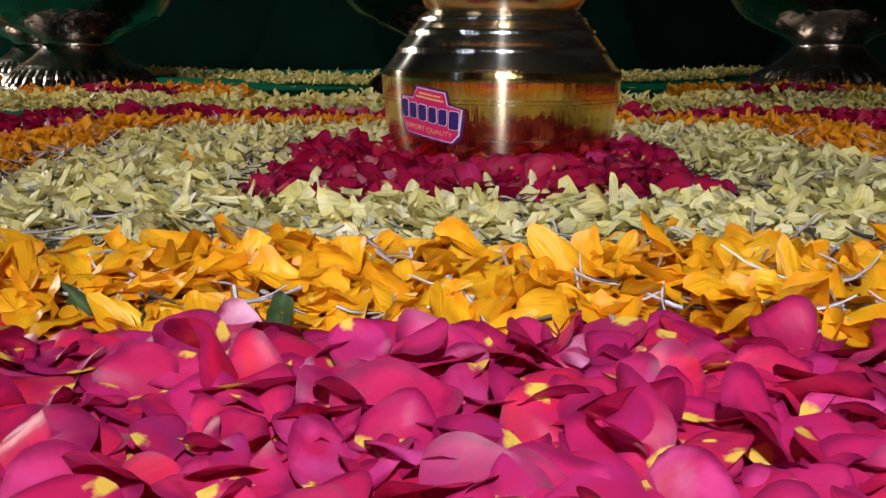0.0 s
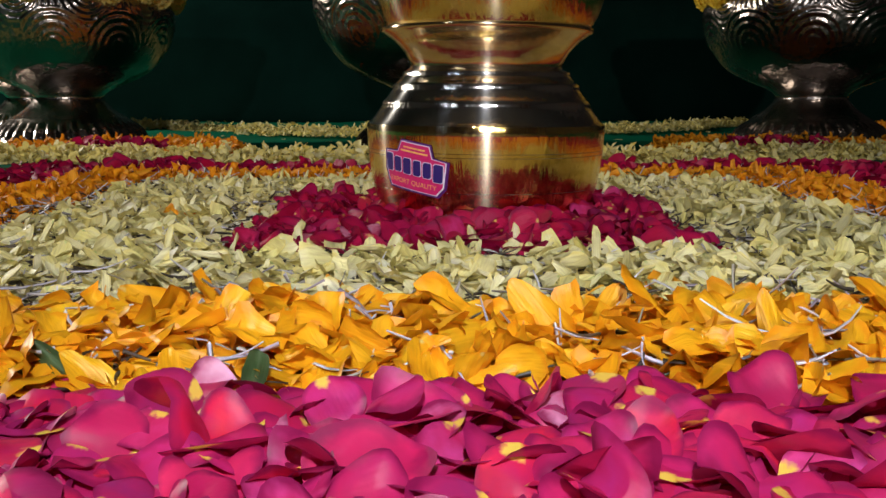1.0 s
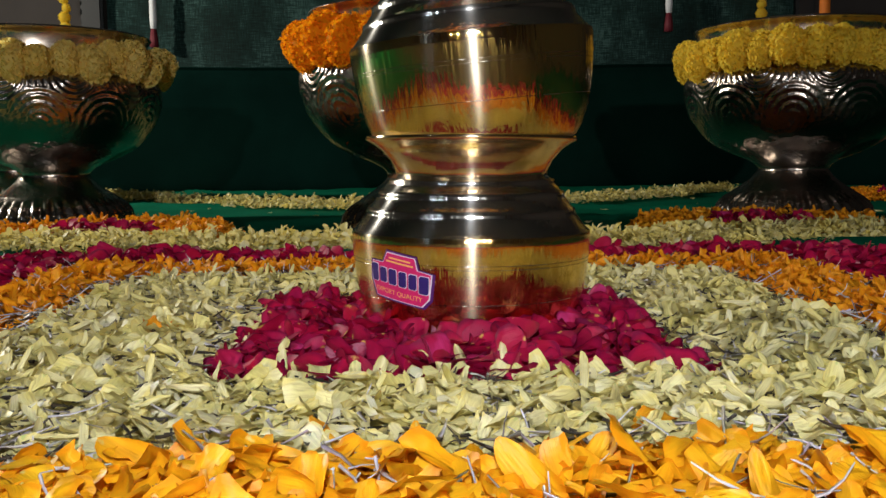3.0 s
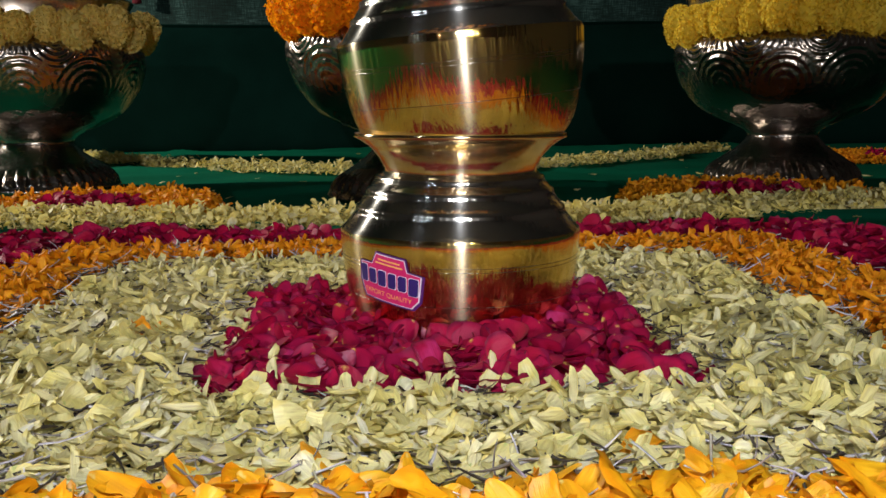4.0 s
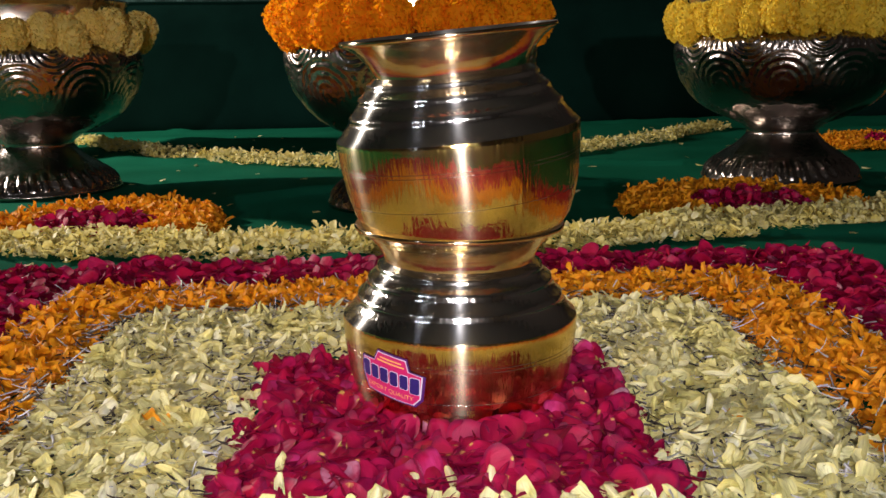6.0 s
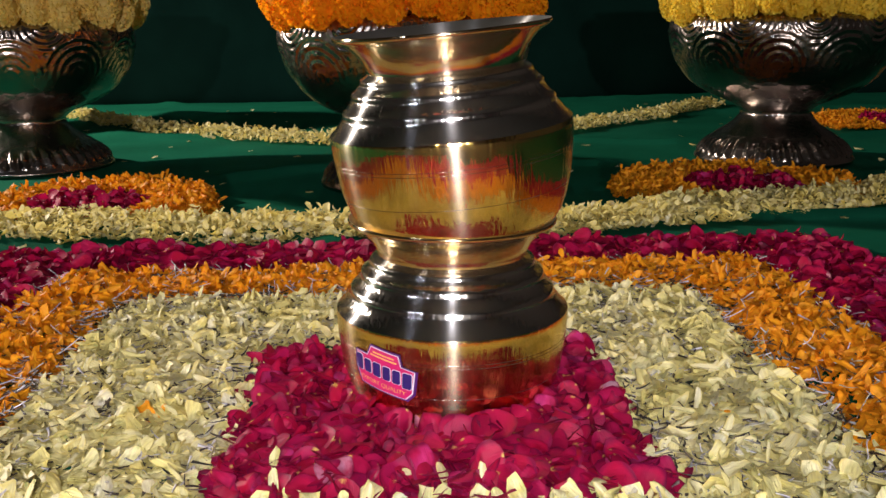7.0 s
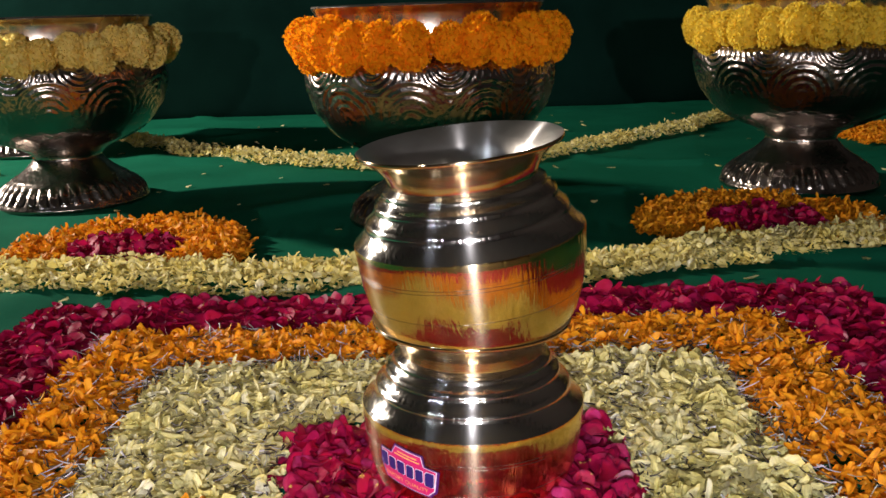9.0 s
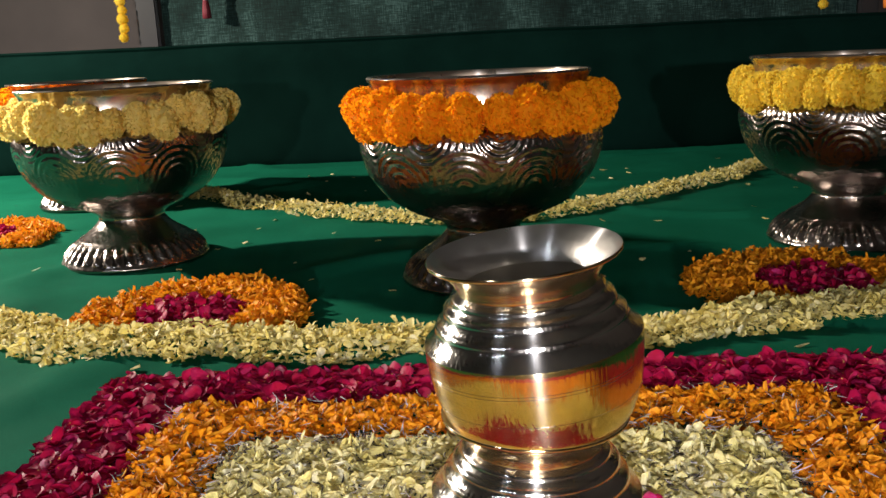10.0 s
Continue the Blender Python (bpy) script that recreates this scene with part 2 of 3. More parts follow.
_weave = arith(_nt, "MULTIPLY", arith(_nt, "MULTIPLY", _threads[0], _threads[1]), arith(_nt, "MULTIPLY", _threads[2], 2.0))
_nt.links.new(ramp(_nt, _weave, ((0.12, (0.003, 0.011, 0.009)), (0.27, (0.009, 0.030, 0.026)), (0.40, (0.04, 0.085, 0.078)))), _b.inputs["Base Color"])
_b.inputs["Specular IOR Level"].default_value = 0.2
POT = metal_material("polished_brass", (0.92, 0.63, 0.15), 0.03, 0.035, 0.42, 0.17)
SHOULDER = metal_material("silvery_brass", (0.76, 0.72, 0.65), 0.10, 0.07, 0.26, 0.15)
STEEL = metal_material("dull_steel_lining", (0.84, 0.80, 0.74), 0.32, 0.1, 0.06, 0.4)
NECK = metal_material("coppery_brass_neck", (0.86, 0.59, 0.27), 0.09, 0.05, 0.10, 0.16)
RIM = metal_material("worn_bronze_rim", (0.56, 0.48, 0.41), 0.22, 0.05, 0.05)
LINING = metal_material("warm_bronze_lining", (0.66, 0.54, 0.42), 0.30, 0.1, 0.1, 0.2)
BOWL = metal_material("embossed_bronze", (0.33, 0.285, 0.25), 0.20, 0.05, 0.05, 0.0, 0.42)
WALL = plain("brown_wall_paint", (0.045, 0.037, 0.034), 0.85, 0.0, 8.0)
CEIL = plain("ceiling_paint", (0.05, 0.048, 0.045), 0.9, 0.0, 8.0)


# ---- mesh helpers ----
def link(name, mesh, mat, parent=None, label=""):
    ob = new(name, mesh)
    if mat and not mesh.materials:
        mesh.materials.append(mat)
    if parent:
        ob.parent = parent
    return tagged(ob, label)


def mesh_from(name, verts, faces, uvs=None, smooth=True):
    verts, faces = np.asarray(verts, float), np.asarray(faces, int)
    me = bpy.data.meshes.new(name)
    n, k = faces.shape
    me.vertices.add(len(verts))
    me.vertices.foreach_set("co", verts.ravel())
    me.loops.add(n * k)
    me.loops.foreach_set("vertex_index", faces.ravel())
    me.polygons.add(n)
    me.polygons.foreach_set("loop_start", np.arange(0, n * k, k))
    me.polygons.foreach_set("use_smooth", np.full(n, smooth))
    if uvs is not None:
        layer = me.uv_layers.new(name="UVMap")
        layer.data.foreach_set("uv", np.asarray(uvs, float)[faces.ravel()].ravel())
    me.update(calc_edges=True)
    me.validate()
    return me


def part(name, bm, mat, parent, label=""):
    me = bpy.data.meshes.new(name)
    bm.to_mesh(me)
    bm.free()
    return link(name, me, mat, parent, label)


def lathe(name, profile, turns=96, shift=None):
    """A body of revolution about z; profile from the foot outside, over the rim, down inside; shift(angle, r, z) moves r."""
    verts, faces, n = [], [], len(profile)
    for i in range(turns):
        a = 2 * math.pi * i / turns
        for r, z in profile:
            q = r + (shift(a, r, z) if shift else 0.0)
            verts.append((q * math.cos(a), q * math.sin(a), z))
    for i in range(turns):
        j = (i + 1) % turns
        for k in range(n - 1):
            faces.append((i * n + k, j * n + k, j * n + k + 1, i * n + k + 1))
    return mesh_from(name, verts, faces)


def smooth_line(points, steps):
    """A Catmull-Rom line through the points."""
    p = [np.array(q, float) for q in points]
    p = [2 * p[0] - p[1]] + p + [2 * p[-1] - p[-2]]
    out = []
    for a, b, c, d in zip(p, p[1:], p[2:], p[3:]):
        for i in range(steps):
            t = i / steps
            out.append(0.5 * (2 * b + (c - a) * t + (2 * a - 5 * b + 4 * c - d) * t * t + (3 * b - a - 3 * c + d) * t ** 3))
    return out + [p[-2]]


# ---- the room ----
def cloth_sheet():
    """The floor cloth, laid loosely, with soft creases."""
    xs, ys = np.linspace(-3.0, 3.0, 220), np.linspace(0.085, 2.70, 160)
    verts = []
    for y in ys:
        for x in xs:
            z = 0.0022 * noise.noise((x * 3, y * 3, 0.3)) + 0.0012 * noise.noise((x * 9, y * 9, 4.0))
            crease = abs(noise.noise((x * 1.3 + y * 0.7, y * 2.1 - x * 0.6, 2.0)))
            z += 0.009 * max(0.0, 0.07 - crease) / 0.07
            verts.append((x, y, z))
    nx = len(xs)
    faces = [(j * nx + i, j * nx + i + 1, (j + 1) * nx + i + 1, (j + 1) * nx + i) for j in range(len(ys) - 1) for i in range(nx - 1)]
    return mesh_from("floor_cloth", verts, faces)


tagged(link("floor", cloth_sheet(), GREEN), "green satin cloth spread loosely over the floor", "cloth floor", kind="structure")


def step_sheet():
    line = [(2.66, -0.01), (2.645, 0.03), (2.64, 0.15), (2.641, 0.27), (2.648, 0.315), (2.668, 0.346), (2.71, 0.36), (3.2, 0.36)]
    line = smooth_line(line, 5)
    xs = np.linspace(-3.0, 3.0, 200)
    verts, faces, n = [], [], len(line)
    for x in xs:
        for y, z in line:
            w = 0.008 * noise.noise((x * 2.2, z * 1.5, 7.0)) + 0.003 * noise.noise((x * 9, z * 5, 1.0))
            verts.append((x, y + w, z + 0.004 * noise.noise((x * 3, y * 4, 3.0)) * (z > 0.2)))
    for i in range(len(xs) - 1):
        for k in range(n - 1):
            faces.append((i * n + k, (i + 1) * n + k, (i + 1) * n + k + 1, i * n + k + 1))
    return mesh_from("platform_cloth", verts, faces)


tagged(link("platform", step_sheet(), DARK_GREEN), "low platform draped in very dark green cloth", "platform", kind="structure")


def box(x0, x1, y0, y1, z0, z1):
    bm = bmesh.new()
    bmesh.ops.create_cube(bm, size=1, matrix=Matrix.Translation(((x0 + x1) / 2, (y0 + y1) / 2, (z0 + z1) / 2)) @ Matrix.Diagonal((x1 - x0, y1 - y0, z1 - z0, 1)))
    return bm


for nm, dims, mt in (("wall_north", (-3.1, 3.1, 3.2, 3.3, 0, 2.7), WALL), ("wall_south", (-3.1, 3.1, -3.1, -3.0, 0, 2.7), WALL),
                     ("wall_west", (-3.1, -3.0, -3.0, 3.2, 0, 2.7), WALL), ("wall_east", (3.0, 3.1, -3.0, 3.2, 0, 2.7), WALL),
                     ("ceiling", (-3.1, 3.1, -3.1, 3.3, 2.7, 2.8), CEIL), ("floor_slab", (-3.1, 3.1, -3.1, 3.3, -0.12, -0.012), WALL)):
    tagged(part(nm, box(*dims), mt, None), "plain dim painted " + nm.split("_")[0] + " of the room", nm.split("_")[0], kind="structure")


# ---- petals ----
def petal_disc(rng, length, width, a, b, around, cup, curl, ruffle, fold, teeth, rings=(0.42, 0.76, 1.0)):
    """One petal as rings round its middle: foot at v = 0, along +y; returns points, their places across and along, and triangles."""
    ph, lean, peak = rng.uniform(0, 6.28), rng.uniform(-0.22, 0.22), (a / (a + b)) ** a * (b / (a + b)) ** b
    edge = []
    for i in range(around):
        f = 2 * math.pi * (i + 0.5) / around
        v = (1 - math.cos(f)) / 2
        half = (v ** a) * ((1 - v) ** b) / peak * (1 + 0.05 * math.sin(3 * f + ph))
        half *= 1 + 1.3 * teeth * math.sin(5 * f + ph * 2) + 0.9 * teeth * rng.uniform(-1, 1)
        side = half * (1 if math.sin(f) > 0 else -1)
        v += teeth * max(0.0, v - 0.7) / 0.3 * math.cos(side * 5.5 + ph * 0.3)
        edge.append((side, v))
    uvs = [(0.0, 0.55)] + [(e[0] * r, 0.55 + (e[1] - 0.55) * r) for r in rings for e in edge]
    roll, pts = rng.uniform(-0.12, 0.34) * (cup != 0), []
    reach = [0.0] + [r for r in rings for _ in edge]
    for (u, v), far_out in zip(uvs, reach):
        z = -roll * length * max(0.0, far_out - 0.6) ** 2 * 2.2 * (0.4 + v)
        z += cup * length * u * u * (0.3 + v) + curl * length * max(v, 0) ** 2.2 + ruffle * length * math.sin(u * 4.2 + ph + v * 3) * v * v + fold * length * abs(u) ** 0.8
        z += 0.25 * cup * length * (v - 0.5) ** 2 + teeth * length * 0.45 * far_out * rng.uniform(-1, 1)
        pts.append((u * width / 2 + lean * length * v * v, length * (v - 0.5), z))
    n = around
    tris = [(0, 1 + i, 1 + (i + 1) % n) for i in range(n)]
    for r in range(len(rings) - 1):
        o = 1 + r * n
        for i in range(n):
            j = (i + 1) % n
            tris += [(o + i, o + n + i, o + n + j), (o + i, o + n + j, o + j)]
    return np.array(pts), np.array([(u / 2 + 0.5, v) for u, v in uvs]), np.array(tris)


def petal_kinds(rng, count, length, width, a, b, around, cup, curl, ruffle, fold, teeth, rings=(0.42, 0.76, 1.0)):
    return [petal_disc(rng, rng.uniform(*length), rng.uniform(*width), a, b, around, rng.uniform(*cup), rng.uniform(*curl), rng.uniform(*ruffle), rng.uniform(*fold), rng.uniform(*teeth), rings) for _ in range(count)]


def turn(tilt, way, spin):
    """A matrix that spins a petal about its own normal, then tips it over by tilt towards way."""
    return np.array((Matrix.Rotation(way, 3, "Z") @ Matrix.Rotation(tilt, 3, "X") @ Matrix.Rotation(spin, 3, "Z")))


def inside(x, y, rect, wobble, seed):
    """Depth inside a rectangle with rounded corners and a ragged edge."""
    x0, x1, y0, y1, soft = rect
    dx, dy = min(x - x0, x1 - x), min(y - y0, y1 - y)
    d = soft - math.hypot(soft - dx, soft - dy) if dx < soft and dy < soft else min(dx, dy)
    return d + wobble * noise.noise((x * 26, y * 26, seed)) + wobble * 0.7 * noise.noise((x * 70, y * 70, seed + 5))


def scatter(rng, count, area, keep):
    """Random places (x, y, depth from the edge) in an area for which keep is positive."""
    out = []
    while len(out) < count:
        x, y = rng.uniform(area[0], area[1]), rng.uniform(area[2], area[3])
        d = keep(x, y)
        if d > 0:
            out.append((x, y, d))
    return out


def heap(name, label, category, rng, kinds, mat, places, height, tilt, near, piece, limit=300, fine=None, close=None):
    """A low heap of petals: those for which near(x, y) holds are single pieces, the rest one mesh."""
    top = tagged(new(name), label, category)
    meshes = [mesh_from(piece, p, f, uv) for p, uv, f in (fine or kinds)]
    for me in meshes:
        me.materials.append(mat)
    vs, fs, us, base, single = [], [], [], 0, 0
    for x, y, d in places:
        k = rng.randrange(len(kinds))
        lift = min(1.0, d / 0.016)
        level = rng.random() ** 0.8
        t = rng.gauss(0, tilt) * (0.55 + 0.75 * level)
        t = max(-1.35, min(1.35, t))
        m = turn(t, rng.uniform(0, 6.283), rng.uniform(0, 6.283))
        s = rng.uniform(0.82, 1.15)
        z = 0.003 + height * level * lift * (1 + 0.55 * noise.noise((x * 48, y * 48, 6)) + 0.35 * noise.noise((x * 110, y * 110, 2))) + abs(math.sin(t)) * 0.0045 + 0.003 * level * max(0.0, 1 - abs(math.hypot(x - AXIS[0], y - AXIS[1]) - 0.05) / 0.02)
        if near(x, y) and level > 0.25 and single < limit:
            ob = link(piece, meshes[k], mat, top)
            ob.matrix_basis = Matrix.Translation((x, y, z)) @ Matrix(m.tolist()).to_4x4() @ Matrix.Scale(s, 4)
            single += 1
            continue
        p, uv, f = (fine if fine and close(x, y) else kinds)[k]
        q = (p * s) @ m.T + (x, y, z)
        q[:, 2] = np.maximum(q[:, 2], 0.0012)
        vs.append(q)
        us.append(uv)
        fs.append(f + base)
        base += len(p)
    tagged(link(piece + "s", mesh_from(piece + "s", np.concatenate(vs), np.concatenate(fs), np.concatenate(us)), mat, top), kind="stuff")
    return top


R_RED = (-0.086, 0.121, 0.405, 0.600, 0.015)
R_PALE = (-0.205, 0.222, 0.318, 0.712, 0.036)
R_ORANGE = (-0.282, 0.306, 0.245, 0.792, 0.042)
R_ROSE = (-0.367, 0.400, 0.135, 0.872, 0.036)
AXIS = (0.029, 0.531)
rng = random.Random(4)
rose_kinds, rose_fine = [petal_kinds(random.Random(7), 18, (0.011, 0.0175), (0.014, 0.021), 0.44, 0.30, n, (-0.35, 0.35), (-0.35, 0.3), (0.03, 0.11), (0, 0), (0.0, 0.02), r)
                         for n, r in ((12, (0.58, 1.0)), (24, (0.34, 0.66, 0.88, 1.0)))]
red_kinds = petal_kinds(rng, 14, (0.011, 0.018), (0.013, 0.019), 0.46, 0.31, 16, (-0.2, 0.38), (-0.45, 0.3), (0.02, 0.10), (0, 0), (0.0, 0.03))
FLAT, CURL, WAVE, CREASE, RAG = (-0.16, 0.2), (-0.3, 0.35), (0.05, 0.14), (-0.12, 0.18), (0.06, 0.13)
orange_kinds = petal_kinds(rng, 14, (0.009, 0.016), (0.0055, 0.0105), 0.44, 0.22, 16, (-0.3, 0.35), CURL, WAVE, CREASE, (0.03, 0.075), (0.55, 1.0)) + \
    petal_kinds(rng, 12, (0.017, 0.027), (0.007, 0.0115), 0.55, 0.24, 18, (-0.25, 0.3), FLAT, WAVE, CREASE, (0.03, 0.075), (0.55, 1.0))
pale_kinds = petal_kinds(rng, 16, (0.006, 0.011), (0.0050, 0.0095), 0.45, 0.26, 12, (-0.15, 0.18), FLAT, WAVE, (-0.06, 0.08), (0.08, 0.15), (0.55, 1.0)) + \
    petal_kinds(rng, 10, (0.012, 0.019), (0.0025, 0.0050), 0.45, 0.34, 10, (-0.15, 0.15), FLAT, (0.02, 0.08), (-0.06, 0.08), (0.03, 0.07), (0.55, 1.0)) + \
    petal_kinds(rng, 8, (0.010, 0.016), (0.0060, 0.0095), 0.5, 0.22, 14, (-0.15, 0.18), FLAT, WAVE, CREASE, RAG, (0.55, 1.0))
stand_kinds = petal_kinds(rng, 8, (0.012, 0.018), (0.0042, 0.0066), 0.60, 0.40, 20, (-0.25, 0.25), (-0.25, 0.3), (0.02, 0.06), (-0.1, 0.2), (0.01, 0.04))
pale_bits = petal_kinds(rng, 12, (0.006, 0.010), (0.0030, 0.0055), 0.45, 0.30, 9, (-0.4, 0.5), (-0.5, 0.6), WAVE, CREASE, RAG, (0.6, 1.0)) + \
    petal_kinds(rng, 8, (0.009, 0.014), (0.0022, 0.0040), 0.45, 0.34, 8, (-0.15, 0.2), (-0.4, 0.5), WAVE, CREASE, (0.03, 0.08), (0.6, 1.0))
orange_bits = petal_kinds(rng, 20, (0.007, 0.012), (0.0038, 0.0065), 0.45, 0.26, 9, (-0.4, 0.5), (-0.5, 0.6), WAVE, CREASE, RAG, (0.6, 1.0)) + \
    petal_kinds(rng, 6, (0.012, 0.018), (0.0035, 0.0065), 0.50, 0.26, 10, (-0.3, 0.35), (-0.4, 0.5), WAVE, CREASE, RAG, (0.6, 1.0))
red_bits = petal_kinds(rng, 12, (0.010, 0.016), (0.010, 0.016), 0.55, 0.34, 12, (-0.2, 0.5), (-0.6, 0.4), (0.02, 0.12), (0, 0), (0.0, 0.03), (0.55, 1.0))


def ring(outer, inner, wo, wi, seed_o, seed_i, bite=0.004):
    return lambda x, y: min(inside(x, y, outer, wo, seed_o), bite - inside(x, y, inner, wi, seed_i))


def clear(keep, r):
    """Keeps petals off the pot's foot."""
    return lambda x, y: -1 if math.hypot(x - AXIS[0], y - AXIS[1]) < r else keep(x, y)


FRONT = 0.262
rose_ring = ring(R_ROSE, R_ORANGE, 0.012, 0.010, 1, 2)
rose_places = scatter(rng, 10500, R_ROSE, rose_ring)
heap("rose_petal_border", "front edge of crimson rose petals with yellow feet, coloured pinker as near light", "petal border", rng, rose_kinds, ROSE_LIT,
     [p for p in rose_places if p[1] < FRONT], 0.0060, 0.34, lambda x, y: abs(x) < 0.125, "rose_petal", 300, rose_fine, lambda x, y: abs(x) < 0.2)
heap("rose_petal_border", "crimson rose petals along sides and back, coloured deeper as dimmer light", "petal border", rng, rose_kinds, RED,
     [p for p in rose_places if p[1] >= FRONT], 0.0070, 0.40, lambda x, y: y > 0.78 and abs(x) < 0.28, "rose_petal", 160)
orange_places = scatter(rng, 12000, R_ORANGE, ring(R_ORANGE, R_PALE, 0.012, 0.012, 2, 3))
heap("orange_petal_band", "front band of loose orange marigold petals, coloured yellower as near light", "petal band", rng, orange_bits, ORANGE_LIT,
     [p for p in orange_places if p[1] < 0.37], 0.0090, 0.48, lambda x, y: y < 0.34 and abs(x) < 0.10, "marigold_petal", 300, orange_kinds, lambda x, y: y < 0.36)
heap("orange_petal_band", "orange marigold petals along sides and back, coloured deeper as dimmer light", "petal band", rng, orange_bits, DEEP,
     [p for p in orange_places if p[1] >= 0.37], 0.0090, 0.48, lambda x, y: y > 0.70 and abs(x) < 0.24, "marigold_petal", 160)
heap("pale_petal_field", "square field of pale yellow chrysanthemum petals", "petal field", rng, pale_bits + pale_kinds[12:], PALE,
     scatter(rng, 15500, R_PALE, ring(R_PALE, R_RED, 0.010, 0.010, 3, 4)), 0.0090, 0.42, lambda x, y: y < 0.41 and abs(x - 0.02) < 0.09, "pale_petal", 300, pale_kinds + pale_kinds[:len(pale_bits)], lambda x, y: y < 0.60 and (x * 977 + y * 613) % 1 < 0.8)
heap("red_petal_square", "small square of deep red rose petals round the pot", "petal square", rng, red_kinds, RED,
     scatter(rng, 1700, R_RED, clear(lambda x, y: inside(x, y, R_RED, 0.012, 4), 0.040)), 0.0085, 0.46, lambda x, y: y < 0.54, "red_petal")


def florets(name, label, rng, places, zs, size, thick=0.0006, steep=0.5, mat=FLORET):
    """Thin dry florets and stalk bits, each a bent three-sided sliver."""
    vs, fs, base = [], [], 0
    for x, y, d in places:
        L, w = rng.uniform(*size), rng.uniform(0.0003, thick)
        m = turn(rng.gauss(0, steep), rng.uniform(0, 6.283), rng.uniform(0, 6.283))
        bend, bow = rng.uniform(-0.4, 0.4), rng.uniform(-0.4, 0.4)
        pts = [((w * (1.3 - 0.8 * v)) * math.cos(a) + bow * L * v * v, L * (v - 0.5), (w * (1.3 - 0.8 * v)) * math.sin(a) + bend * L * v * v) for v in (0, 0.35, 0.7, 1) for a in (0, 2.09, 4.19)]
        q = np.array(pts) @ m.T + (x, y, rng.uniform(*zs))
        q[:, 2] = np.maximum(q[:, 2], 0.002)
        vs.append(q)
        fs += [(base + j * 3 + i, base + j * 3 + (i + 1) % 3, base + (j + 1) * 3 + (i + 1) % 3, base + (j + 1) * 3 + i) for j in range(3) for i in range(3)]
        base += 12
    return tagged(link(name, mesh_from(name, np.concatenate(vs), fs), mat), label, "dry florets", kind="stuff")


bare = clear(lambda x, y: -inside(x, y, R_RED, 0.004, 4), 0.06)
dry_places = [p for p in scatter(rng, 10500, R_ORANGE, bare) if inside(p[0], p[1], R_PALE, 0.012, 3) > -0.006 or rng.random() < 0.3]
florets("dry_florets", "thin grey and brown dry florets, darkest ones painting shaded gaps between petals", rng, dry_places, (0.0080, 0.0140), (0.004, 0.010), 0.00075, 0.35)
florets("pale_stalks", "white and lilac dry stalk bits sticking out of orange petals", rng,
        scatter(rng, 900, R_ORANGE, ring(R_ORANGE, R_PALE, 0.010, 0.010, 2, 3, 0.016)), (0.008, 0.0145), (0.008, 0.018), 0.00062, 0.7, STALK)
florets("long_stalks", "long lilac white dry stalks lying across orange petals", rng,
        scatter(rng, 95, (-0.16, 0.16, 0.252, 0.345), lambda x, y: 0.01 + 0.02 * noise.noise((x * 40, y * 40, 12)) - 0.004), (0.011, 0.016), (0.012, 0.022), 0.00070, 0.55, STALK)


# ---- pots ----
def pot_profile():
    out = [(0.0, 0.001), (0.040, 0.001), (0.0460, 0.0022), (0.0508, 0.005), (0.0546, 0.0105), (0.0578, 0.0190), (0.0603, 0.0290), (0.0612, 0.0350), (0.06175, 0.0395), (0.0620, 0.0420), (0.06222, 0.0440),
           (0.0625, 0.0470), (0.06285, 0.0525), (0.0630, 0.0560), (0.0627, 0.0574), (0.0618, 0.0582), (0.0600, 0.0598), (0.0560, 0.0650), (0.0552, 0.0664), (0.0551, 0.0672), (0.0548, 0.0688), (0.0532, 0.0698),
           (0.0500, 0.0740), (0.0495, 0.0750), (0.0494, 0.0758), (0.0491, 0.0775), (0.0474, 0.0784), (0.0448, 0.0812), (0.0444, 0.0820), (0.0443, 0.0827), (0.0440, 0.0840), (0.0420, 0.0848), (0.0400, 0.0866),
           (0.0401, 0.0882), (0.0430, 0.0940), (0.0480, 0.0995), (0.0530, 0.1028), (0.0548, 0.1036), (0.0555, 0.1044), (0.0556, 0.1052),
           (0.0551, 0.1060), (0.0538, 0.1055), (0.0500, 0.1025), (0.0440, 0.0970), (0.0395, 0.0905), (0.0388, 0.0870), (0.0440, 0.0790), (0.0530, 0.0680), (0.0610, 0.0570), (0.0570, 0.0360), (0.0470, 0.0090), (0.0, 0.0050)]
    return out


def pot_radius(z):
    line = [q for q in pot_profile() if q[0] > 0.04][:12]
    return float(np.interp(z, [q[1] for q in line], [q[0] for q in line]))


def brass_pot(label, m):
    top = tagged(new("brass_pot"), label, "pot", "stacked brass pots")
    line = pot_profile()
    body = line[:33]
    neck = line[32:41]
    inner = line[45:]
    link("body", lathe("body", body[:15], 128), POT, top)
    for z in (0.0445, 0.0426, 0.0255):
        r = pot_radius(z)
        link("engraved_line", lathe("engraved_line", [(r - 0.0004, z - 0.0002), (r + 0.00006, z - 0.00012), (r + 0.00006, z + 0.00012), (r - 0.0004, z + 0.0002)], 96), BOWL, top, "thin dark line cut round the belly")
    link("shoulder", lathe("shoulder", body[14:], 128), SHOULDER, top, "ribbed silvery shoulder")
    link("neck", lathe("neck", neck, 128), NECK, top, "flared golden neck with rolled rim")
    link("lip", lathe("lip", line[40:46], 128), STEEL, top, "silvery inside of the flared neck")
    link("lining", lathe("lining", inner, 96), STEEL, top, "dark inside")
    top.matrix_basis = m
    return top


